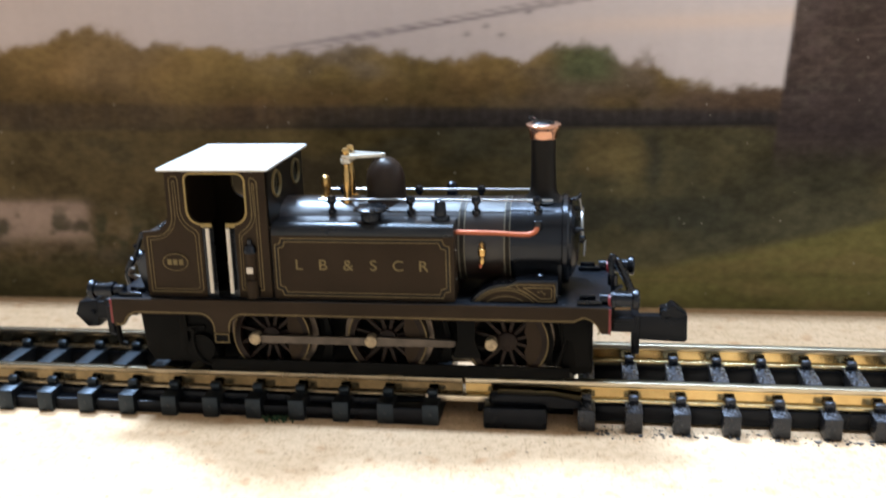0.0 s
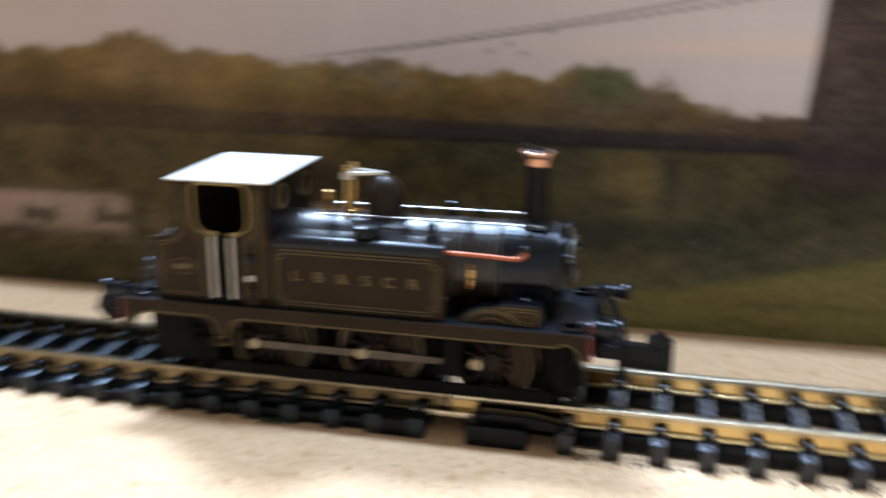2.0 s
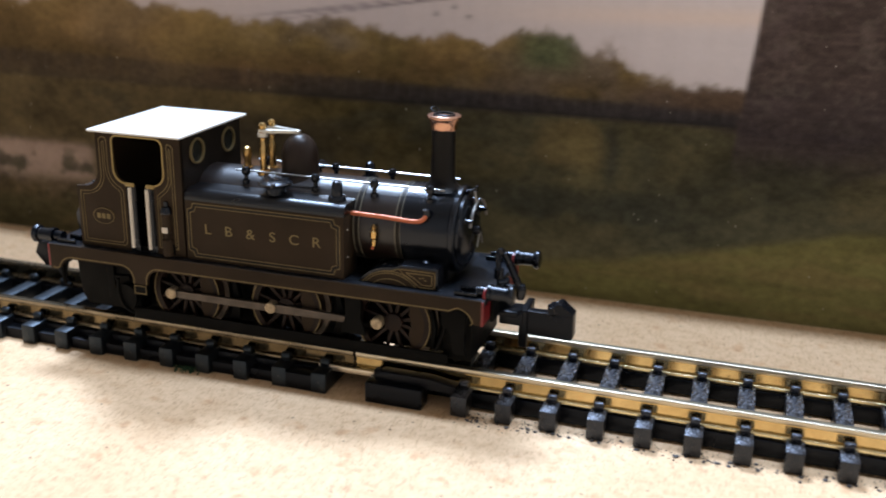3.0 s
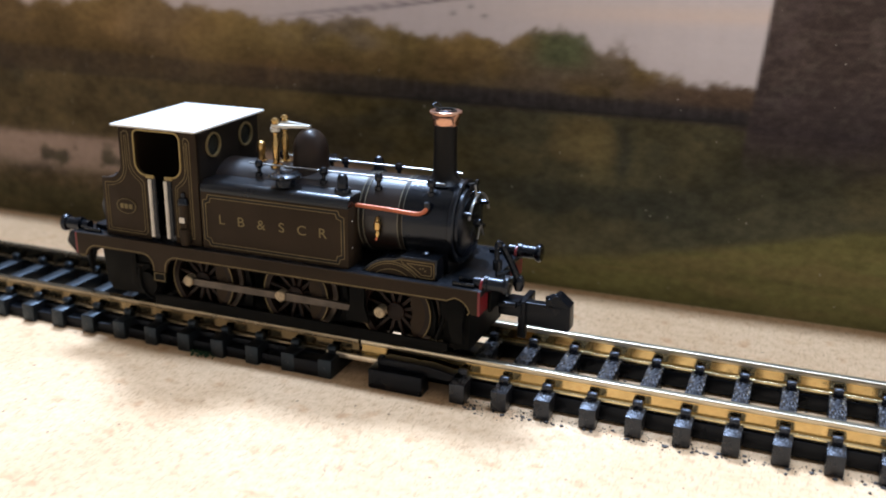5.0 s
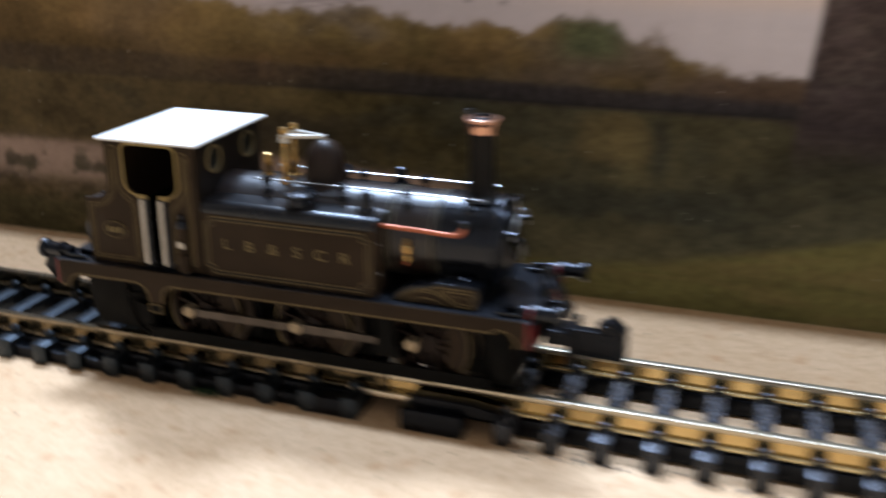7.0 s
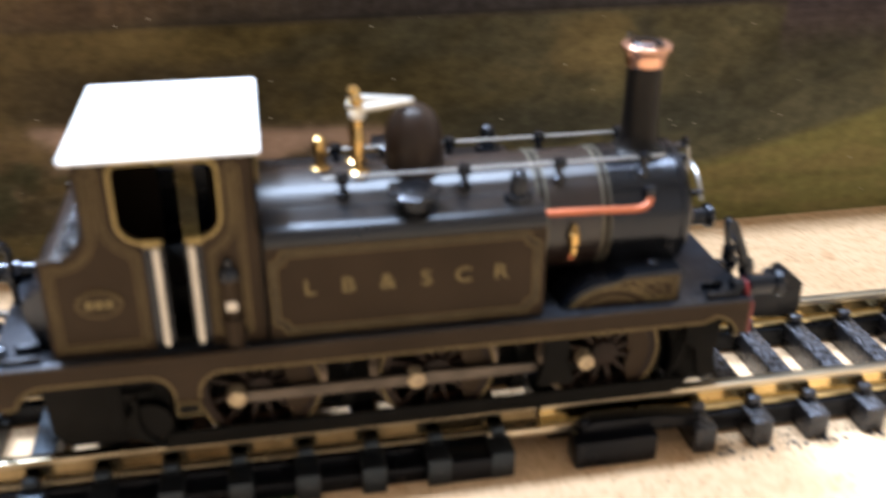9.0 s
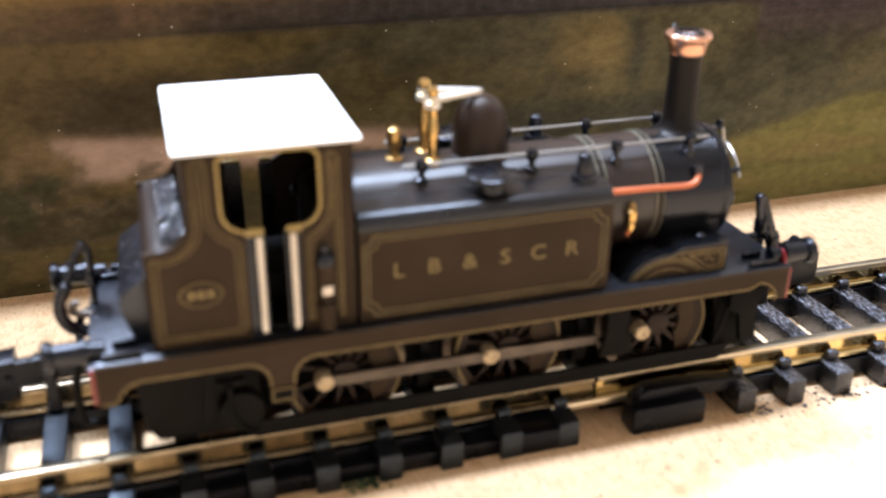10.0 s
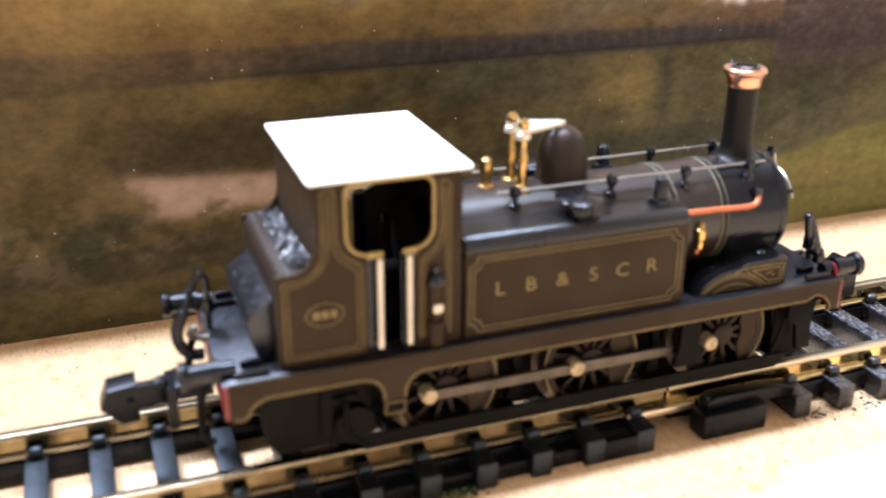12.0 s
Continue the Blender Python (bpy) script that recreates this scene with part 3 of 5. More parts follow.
    faces = np.stack([a, a + nz, a + nz + 1, a + 1], -1)
    me = bpy.data.meshes.new("scenic_backdrop")
    me.from_pydata(verts.tolist(), [], faces.tolist())
    att = me.color_attributes.new("ink", "FLOAT_COLOR", "POINT")
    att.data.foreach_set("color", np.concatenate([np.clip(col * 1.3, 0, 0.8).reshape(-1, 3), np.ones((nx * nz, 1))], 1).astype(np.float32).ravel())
    me.materials.append(PRINT)
    panel = tagged(new("scenic_backdrop"), "printed landscape backdrop panel standing behind the track", "backdrop", kind="structure")
    sheet = new("print", me)
    sheet.parent = panel
    part("backing_board", prism([(x0, 31.25 + 0.01 * x0), (x1, 31.25 + 0.01 * x1), (x1, 34.5 + 0.01 * x1), (x0, 34.5 + 0.01 * x0)], 0, z1, plane="xy"), PALE, panel)


backdrop()

# ---- the track ----
RAIL_TOP, SLEEPER_TOP, RAILS = 4.4, 2.3, (-4.85, 6.0)


def rail_mesh(x0, x1):
    """The thin web of a flat-bottomed rail, running along x, centred on y = 0."""
    h = [(-0.16, 0.2), (0.16, 0.2), (0.16, 1.5), (-0.16, 1.5)]
    return prism([(a, b + SLEEPER_TOP) for a, b in h], x0, x1, plane="yz")


def foot_mesh(x0, x1):
    """The rail's flat foot."""
    h = [(-0.62, 0), (0.62, 0), (0.62, 0.2), (0.58, 0.25), (0.17, 0.4), (-0.17, 0.4), (-0.58, 0.25), (-0.62, 0.2)]
    return prism([(a, b + SLEEPER_TOP) for a, b in h], x0, x1, plane="yz")


def head_mesh(x0, x1):
    """The rail's rounded head."""
    h = [(-0.17, 1.42), (0.17, 1.42), (0.4, 1.58), (0.42, 1.66), (0.42, 1.98), (0.39, 2.05), (0.33, 2.09), (0.2, 2.1),
         (-0.2, 2.1), (-0.33, 2.09), (-0.39, 2.05), (-0.42, 1.98), (-0.42, 1.66), (-0.4, 1.58)]
    return prism([(a, b + SLEEPER_TOP) for a, b in h], x0, x1, plane="yz")


def sleeper_mesh(mat):
    bm = box(-0.87, 0.87, -7.75, 8.5, 0.02, SLEEPER_TOP, 0.15)
    return finish(bm, "sleeper", mat)


def chair_mesh(mat):
    """The moulded clip that grips the rail's foot: a small rounded block with a lug."""
    bm = box(-0.5, 0.5, -0.36, 0.3, SLEEPER_TOP - 0.05, SLEEPER_TOP + 0.5, 0.1)
    lathe([(0.02, -0.5), (0.4, -0.5), (0.47, -0.4), (0.47, 0.4), (0.4, 0.5), (0.02, 0.5)], (0, 0.0, SLEEPER_TOP + 0.5), "x", 14, bm)
    return finish(bm, "chair", mat)


def pip_mesh():
    return finish(lathe([(0.02, -0.06), (0.12, -0.05), (0.17, 0.02)], (0, -7.75, 1.25), "y", 8), "pip", SLEEPER)


PIP_ME = pip_mesh()


def lay_track(label, x0, x1, sleepers, web, foot, head, plastic):
    sleeper_me, chair_me = sleeper_mesh(plastic), chair_mesh(plastic)
    track = thing("model_track", label, "track", "track lengths")
    for y in RAILS:
        rail = part("rail", rail_mesh(x0, x1), web, track, "golden nickel silver rail")
        rail.location.y = y * MM
        part("rail_foot", foot_mesh(x0, x1), foot, rail, "pale brass coloured rail foot")
        part("rail_head", head_mesh(x0, x1), head, rail, "polished silver rail head")
        part("web", box(min(sleepers) - 0.8, max(sleepers) + 0.8, y - 0.75, y + 0.75, 0.25, SLEEPER_TOP - 0.35, 0.05), PLASTIC, track)
    for i, x in enumerate(sleepers):
        s = new("sleeper", sleeper_me)
        s.parent, s.location.x = track, x * MM
        s.rotation_euler.z = radians(random.uniform(-0.5, 0.5))
        for y, turn in ((RAILS[0] - 0.72, 0), (RAILS[1] + 0.72, 180), (RAILS[0] + 0.72, 180), (RAILS[1] - 0.72, 0)):
            c = new("chair", chair_me)
            c.parent, c.location.y, c.rotation_euler.z = s, y * MM, radians(turn)
        p = new("pip", PIP_ME)
        p.parent = s
    return track


LEFT = lay_track("model track length with black sleepers under the locomotive", -150, 9.2, [6.1 - 4.7 * k for k in range(33)], DULL_SHADED_RAIL, DULL_SHADED_HEAD, DULL_SHADED_HEAD, TIE)
RIGHT = lay_track("black sleepered model track with bright golden rail sides", 9.55, 140, [21.9 + 4.72 * k for k in range(25)], RAIL, GLINT_FOOT, HEAD, SLEEPER)
# black strip added between the sleeper ends, for the shade beside the locomotive
part("side_shade_strip", box(-150, 6.4, -7.0, -5.4, 0.02, 1.3, 0.05), PLASTIC, LEFT)
for y in RAILS:
    bm = box(5.4, 12.0, y - 0.78, y + 0.78, 2.1, 2.55, 0.08)
    box(5.4, 12.0, y - 0.95, y - 0.6, 1.95, 2.6, 0.06, bm)
    box(5.4, 12.0, y + 0.55, y + 0.8, 2.1, 2.75, 0.06, bm)
    part("rail_joiner", bm, JOINER, LEFT, "folded bright metal rail joiner")
part("end_block", box(1.0, 6.6, -7.7, -5.5, 0.02, 1.9, 0.15), PLASTIC, LEFT)
part("end_plate", box(10.6, 20.6, -3.9, 5.2, 0.02, 1.7, 0.1), PLASTIC, RIGHT, "black moulded track end plate")
clip = thing("power_clip", "black plastic power clip pushed under the rail", "track clip")
part("clip_block", box(11.6, 18.0, -7.9, -5.7, 0.02, 2.35, 0.2), PLASTIC, clip)
bm = prism([(12.4, 2.2), (21.4, 2.0), (21.4, 2.9), (18.5, 3.3), (13.2, 3.4), (12.4, 2.9)], -6.9, -5.45, 0.1)
part("clip_lever", bm, PLASTIC, clip)
part("clip_lug", lathe([(0.05, 0), (0.5, 0), (0.55, 0.9), (0.3, 1.2), (0.05, 1.2)], (12.6, -6.2, 2.2), "z", 12), PLASTIC, clip)
part("clip_wire", tube(smooth_path([(13.6, -6.6, 2.4), (14.2, -6.3, 2.9), (15.0, -6.2, 2.7), (15.6, -5.8, 2.9)]), 0.12), JOINER, clip)

# ---- the locomotive ----
loco = thing("model_locomotive", "brown lined small six-wheeled tank locomotive model standing on the track", "model locomotive")
FP = 13.0


def footplate():
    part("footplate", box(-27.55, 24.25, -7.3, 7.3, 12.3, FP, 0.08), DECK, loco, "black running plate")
    low = 11.4
    outline = ([(23.95, FP), (23.95, 10.35), (23.3, 10.35)] + arc(21.3, 10.1, 1.95, 12, 85, 7) + [(20.6, low), (-12.9, low)]
               + arc(-13.0, 9.9, 1.5, 90, 180, 6) + [(-14.5, 9.5), (-16.3, 9.5)] + arc(-17.8, 9.9, 1.5, 0, 90, 6) + [(-23.6, low)]
               + arc(-24.3, 9.7, 1.75, 90, 165, 6) + [(-26.4, 10.0), (-27.2, 10.0), (-27.2, FP)])
    edge = ([(22.9, 10.3)] + arc(21.3, 10.1, 1.9, 15, 85, 7) + [(20.6, low + 0.2), (-12.9, low + 0.2)]
            + arc(-13.0, 10.0, 1.62, 90, 180, 7) + [(-14.62, 9.6)])
    rear = [(-16.2, 9.6)] + arc(-17.8, 10.0, 1.62, 0, 90, 7) + [(-23.8, low + 0.22)] + arc(-24.3, 9.85, 1.78, 95, 165, 6) + [(-26.4, 10.15), (-26.9, 10.3)]
    for s in (-1, 1):
        y = 7.5 * s
        valance = part("valance", prism(outline, y, y - 0.35 * s, 0.04), BROWN, loco, "brown lined edge of the running plate")
        for path in (edge, rear):
            part("lining", ribbon(path, 0.13, y, y + 0.04 * s, closed=False), LINE, valance, "thin gold lining")
        step = part("step", box(-16.3, -14.55, y - 0.3 * s, y + 0.05 * s, 8.35, 9.5, 0.05), CHASSIS, loco)
        part("lining", ribbon(notched(-16.15, -14.7, 8.5, 9.4, 0.05), 0.12, y + 0.05 * s, y + 0.08 * s), LINE, step)
        part("hanger", prism([(9.0, 11.5), (10.9, 11.5), (10.75, 9.0), (11.3, 7.6), (11.3, 7.2), (8.6, 7.2), (8.6, 7.6), (9.1, 9.0)], y - 0.6 * s, y - 0.95 * s, 0.05), CHASSIS, loco)
        part("front_step", prism([(19.6, 11.6), (22.4, 11.6), (22.0, 8.5), (22.3, 6.6), (20.9, 6.6), (20.6, 9.0), (19.6, 9.6)], y - 0.7 * s, y - 1.2 * s, 0.06), CHASSIS, loco)
        part("brake_hanger", tube(smooth_path([(20.0, y - 1.4 * s, 10.8), (19.7, y - 1.4 * s, 8.6), (18.9, y - 1.4 * s, 6.4)]), 0.2), CHASSIS, loco)
        part("rear_pipe", tube(smooth_path([(-27.4, y - 3.9 * s, 11.6), (-28.3, y - 3.9 * s, 11.2), (-28.75, y - 3.9 * s, 9.6), (-28.75, y - 3.9 * s, 7.4), (-28.5, y - 3.9 * s, 6.6), (-27.9, y - 3.9 * s, 6.5)]), 0.3), CHASSIS, loco)
        part("rear_box", prism([(-25.0, 11.6), (-16.8, 11.6), (-16.8, 5.6), (-23.8, 5.6), (-24.6, 6.8)], y - 1.7 * s, y - 4 * s, 0.1), CHASSIS, loco)
        part("rear_bracket", prism([(-20.6, 11.4), (-19.8, 11.4), (-19.7, 6.9), (-20.3, 6.6), (-20.7, 6.9)], y - 1.3 * s, y - 1.69 * s, 0.06), CHASSIS, loco)
        part("rear_bracket", prism([(-20.6, 9.6), (-17.8, 9.8), (-17.8, 9.2), (-20.6, 9.0)], y - 1.35 * s, y - 1.65 * s, 0.06), CHASSIS, loco)
        part("reservoir", lathe([(0.1, 0), (1.35, 0), (1.5, 0.2 * s), (1.5, 1.4 * s), (0.1, 1.4 * s)], (-18.2, y - 2.3 * s, 7.4), "y", 20), CHASSIS, loco)
        part("sand_pipe", tube(smooth_path([(-18.9, y - 0.8 * s, 9.6), (-18.9, y - 0.8 * s, 7.6), (-18.2, y - 0.8 * s, 6.2), (-17.2, y - 0.9 * s, 5.6)]), 0.2), CHASSIS, loco)


footplate()


def underframe():
    part("chassis", box(-22.5, 21.5, -3.7, 3.7, 6.9, 12.2, 0.2), CHASSIS, loco)
    part("chassis", box(-23.6, 7.6, -3.7, 3.7, 5.3, 6.9, 0.2), CHASSIS, loco)
    part("chassis", box(10.4, 21.5, -3.7, 3.7, 5.2, 6.9, 0.2), CHASSIS, loco)
    part("front_frame", box(19.4, 22.5, -5.4, 5.4, 5.3, 11.6, 0.15), CHASSIS, loco)
    for s in (-1, 1):
        part("guard_iron", prism([(18.8, 11.5), (21.4, 11.5), (21.6, 5.4), (20.6, 4.9), (19.6, 7.0)], 4.6 * s, 5.2 * s, 0.08), CHASSIS, loco)
        part("brake_rigging", prism([(-17.5, 4.8), (19.4, 4.8), (20.2, 5.2), (20.2, 6.1), (-17.5, 6.1)], 5.85 * s, 6.15 * s, 0.08), CHASSIS, loco)
        for x in (-4.9, 7.6, 17.9):
            part("brake_block", prism([(x - 0.7, 6.2), (x + 0.5, 6.2), (x + 0.7, 8.4), (x + 0.2, 10.6), (x - 0.3, 10.6), (x, 8.4)], 4.5 * s, 5.3 * s, 0.08), CHASSIS, loco)


underframe()


def wheels():
    """Spoked drivers with a counterweight opposite each pin, joined by a coupling rod."""
    for s in (-1, 1):
        for px in (-12.36, 0.0, 12.36):
            c = (px + 1.6, 0, 8.6)
            wheel = part("wheel", ring_band(c, 3.45, 4.15, 4.45 * s, 5.6 * s), WHEEL, loco, "brown spoked driving wheel")
            part("flange", ring_band(c, 3.6, 4.7, 4.0 * s, 4.44 * s), TYRE, wheel)
            part("rim_line", ring_band(c, 4.02, 4.16, 5.6 * s, 5.66 * s), LINE, wheel, "gold rim line")
            part("hub", lathe([(0.1, 4.4 * s), (1.05, 4.4 * s), (1.0, 5.7 * s), (0.75, 5.8 * s), (0.1, 5.8 * s)], c, "y", 20), WHEEL, wheel)
            for k in range(12):
                a = 2 * math.pi * (k + 0.5) / 12
                m = Matrix.Translation(c) @ Matrix.Rotation(-a, 4, "Y")
                bm = prism([(0.8, -0.2), (3.55, -0.14), (3.55, 0.14), (0.8, 0.2)], 4.9 * s, 5.4 * s, 0.03)
                bm.transform(m)
                part("spoke", bm, WHEEL, wheel)
            w = arc(c[0], c[2], 3.6, -55, 55, 10) + arc(c[0], c[2], 2.0, 32, -32, 5)
            part("counterweight", prism(w, 5.2 * s, 5.56 * s, 0.03), BROWN, wheel)
            part("crank_pin", lathe([(0.05, 5.4 * s), (0.64, 5.4 * s), (0.64, 6.4 * s), (0.55, 6.52 * s), (0.3, 6.56 * s), (0.28, 6.5 * s), (0.05, 6.5 * s)], (px, 0, 8.5), "y", 18), PIN, wheel, "pale nickel crank pin")
        rod = [(-12.4, 8.1), (-11.0, 8.05), (-1.0, 8.05), (1.0, 8.0), (8.4, 8.05), (8.8, 8.25), (8.8, 8.7), (8.4, 8.85), (1.0, 8.95), (-1.0, 8.85), (-11.0, 8.85), (-12.4, 8.9)]
        part("coupling_rod", prism(rod, 5.85 * s, 6.25 * s, 0.08), ROD, loco, "dull steel coupling rod")
        part("rod_end", prism([(8.6, 8.0), (12.4, 7.7), (12.4, 8.1), (8.6, 8.5)], 5.8 * s, 6.0 * s, 0.05), CHASSIS, loco)


def ring_band(c, r0, r1, y0, y1, axis="y", n=40):
    bm = bmesh.new()
    rows = []
    for i in range(n):
        a = 2 * math.pi * i / n
        row = []
        for r, h in ((r0, y0), (r1, y0), (r1, y1), (r0, y1)):
            p = (r * math.cos(a), h, r * math.sin(a)) if axis == "y" else (h, r * math.cos(a), r * math.sin(a))
            row.append(bm.verts.new(Vector(p) + Vector(c)))
        rows.append(row)
    for i in range(n):
        a, b = rows[i], rows[(i + 1) % n]
        for k in range(4):
            bm.faces.new((a[k], a[(k + 1) % 4], b[(k + 1) % 4], b[k]))
    return bm


wheels()


def beams():
    for x, s in ((23.9, 1), (-27.2, -1)):
        beam = part("buffer_beam", box(min(x, x + 0.3 * s), max(x, x + 0.3 * s), -7.45, 7.45, 10.3, 12.9, 0.05), RED, loco, "red buffer beam")
        for y in (-5.9, 5.9):
            shank = [(0.05, -1.4), (0.6, -1.4), (0.6, 0.0), (0.88, 0.02), (0.88, 0.5), (0.76, 0.58), (0.74, 2.5), (0.95, 2.62), (1.03, 2.85), (1.05, 3.2), (0.9, 3.4), (0.05, 3.5)]
            base = [(0.05, 0.0), (0.94, 0.0), (0.94, 0.2 * s), (0.88, 0.26 * s), (0.05, 0.26 * s)]
            if s == 1:
                part("buffer_base", lathe(base, (x, y, 13.1), "x", 24), RED, beam, "red round buffer base")
            part("buffer", lathe([(r, h * 0.8 * s) for r, h in shank], (x + 0.3 * s, y, 13.45), "x", 20), BLACK, loco, "glossy black round buffer")
            part("lamp_iron", box(min(x - 0.6 * s, x - 3.0 * s), max(x - 0.6 * s, x - 3.0 * s), y - 0.9, y - 0.6, FP, 13.5, 0.05), BLACK, loco)
            part("lamp_iron", box(min(x - 1.2 * s, x - 2.8 * s), max(x - 1.2 * s, x - 2.8 * s), y + 0.5, y + 0.8, FP, 13.6, 0.05), BLACK, loco)


beams()
part("beam_plate", box(24.2, 24.6, -4.9, 1.6, 9.9, 12.6, 0.06), CHASSIS, loco)


def couplings():
    """Hook couplings: a mount, a cross plate with a drop tongue, a side arm and a crosswise head, which at the front carries a sloping hook."""
    def piece(name, bm, parent, label="", angle=35):
        return part(name, bm, PLASTIC, parent, label, angle)

    c = piece("coupling", box(24.3, 26.9, -1.5, 1.5, 8.4, 9.9, 0.18), loco, "black plastic hook coupling")
    piece("coupling_bar", box(24.3, 26.6, -2.6, -1.8, 9.7, 10.4, 0.2), c)
    piece("coupling_plate", box(26.5, 27.25, -1.2, 2.8, 8.9, 10.15, 0.12), c)
    piece("coupling_tongue", prism([(-1.3, 10.0), (-1.3, 6.2), (-1.1, 5.9), (-0.7, 5.75), (-0.3, 6.0), (-0.15, 6.6), (-0.05, 10.0)], 26.45, 27.3, 0.14, plane="yz"), c)
    piece("coupling_arm", prism([(27.2, 7.45), (31.8, 7.3), (31.9, 7.45), (31.9, 9.9), (27.2, 9.9)], -1.0, -0.15, 0.1), c)
    piece("coupling_lip", prism([(27.25, 9.8), (29.8, 9.8), (29.8, 10.06), (27.25, 10.06)], -0.98, 0.2, 0.06), c)
    piece("coupling_head", prism([(30.2, 7.35), (31.9, 7.25), (32.15, 7.55), (32.1, 10.05), (30.2, 10.05)], -0.95, 0.9, 0.12), c)
    piece("coupling_hook", prism([(29.4, 9.9), (32.1, 10.0), (32.1, 10.12), (30.8, 11.2), (30.45, 11.25), (30.1, 10.75), (29.7, 10.8), (29.4, 10.65)], -0.95, 0.95, 0.08), c, angle=20)
    piece("coupling_pin", lathe([(0.05, -0.3), (0.32, -0.3), (0.32, 0.6), (0.22, 0.75), (0.05, 0.78)], (29.6, -0.5, 10.2), "z", 10), c)

    c = piece("coupling", box(-30.3, -27.5, -1.5, 1.5, 9.0, 10.3, 0.18), loco, "black plastic coupling with a pointed head")
    piece("coupling_plate", prism([(-2.0, 10.3), (-2.1, 8.1), (-1.9, 7.0), (-1.5, 6.75), (-1.1, 7.1), (-0.9, 8.3), (1.1, 8.3), (1.1, 10.3)], -30.9, -30.2, 0.12, plane="yz"), c)
    piece("coupling_arm", prism([(-30.8, 8.2), (-33.6, 8.1), (-33.6, 10.1), (-30.8, 10.2)], -0.2, 0.5, 0.1), c)
    piece("coupling_head", prism([(-32.9, 7.2), (-34.2, 7.1), (-35.6, 8.6), (-35.0, 10.1), (-32.9, 10.35)], -0.25, 1.9, 0.12), c)
    piece("coupling_pin", lathe([(0.05, -0.5), (0.28, -0.45), (0.28, 0.0), (0.05, 0.0)], (-33.4, -0.2, 8.9), "y", 10), c)
    piece("coupling_latch", box(-31.6, -30.7, -1.1, -0.1, 10.1, 10.75, 0.15), c)


couplings()


def hoses():
    hook = part("brake_hose", tube(smooth_path([(24.5, -2.7, 12.0), (24.5, -2.6, 13.4), (24.3, -2.4, 15.0), (24.2, -2.2, 16.3), (24.35, -2.0, 16.7), (24.7, -1.9, 16.4), (25.4, -1.7, 15.0),
                                                    (26.1, -1.6, 13.5), (26.5, -1.5, 12.4)]), [0.3] * 40 + [0.42] * 25), BLACK, loco, "bent black brake hose")
    part("hose_head", lathe([(0.05, -0.9), (0.4, -0.8), (0.6, -0.2), (0.6, 0.3), (0.42, 0.8), (0.05, 0.9)], (26.55, -1.5, 12.3), "z", 14), BLACK, hook)
    part("hose_elbow", lathe([(0.05, -0.36), (0.36, -0.3), (0.42, 0.0), (0.36, 0.3), (0.05, 0.36)], (24.4, -2.0, 16.6), "y", 12), BLACK, hook)
    part("hose_clip", lathe([(0.05, -0.5), (0.52, -0.5), (0.52, 0.5), (0.05, 0.5)], (24.4, -2.5, 14.4), "z", 12), BLACK, hook)
    part("hose_tap", tube([(24.5, -3.2, 13.6), (25.3, -2.2, 13.6)], 0.24), BLACK, hook)
    part("drawhook", prism([(24.4, 12.4), (26.2, 12.4), (26.4, 11.6), (25.8, 11.4), (24.4, 11.6)], -0.3, 0.3, 0.06), BLACK, loco)
    rear = part("brake_hose", tube(smooth_path([(-27.15, 1.7, 10.8), (-27.15, 1.7, 13.5), (-27.1, 1.75, 16.2), (-27.15, 1.8, 17.1), (-27.5, 1.85, 17.45), (-27.9, 1.9, 16.9), (-28.4, 1.9, 15.6), (-28.85, 1.8, 14.6),
                                                    (-29.4, 1.7, 13.6), (-29.55, 1.6, 12.6), (-29.2, 1.6, 11.6), (-28.5, 1.6, 11.0), (-27.7, 1.6, 10.95)]), [0.26] * 56 + [0.46] * 41), BLACK, loco, "bent black brake hose")
    part("hose_elbow", lathe([(0.05, -0.36), (0.36, -0.3), (0.42, 0.0), (0.36, 0.3), (0.05, 0.36)], (-27.5, 1.85, 17.4), "y", 12), BLACK, rear)
    part("hose_clip", lathe([(0.05, -0.45), (0.5, -0.45), (0.5, 0.45), (0.05, 0.45)], (-27.1, 1.75, 14.9), "z", 12), BLACK, rear)
    part("hose_tap", tube([(-28.0, 1.9, 16.4), (-28.7, 1.9, 16.0)], 0.24), BLACK, rear)
    part("drawhook", tube(smooth_path([(-27.4, 0.3, 12.9), (-28.1, 0.3, 13.0), (-28.7, 0.3, 13.3), (-28.5, 0.3, 13.8), (-28.1, 0.3, 13.8)]), 0.28), ROD, loco)


hoses()


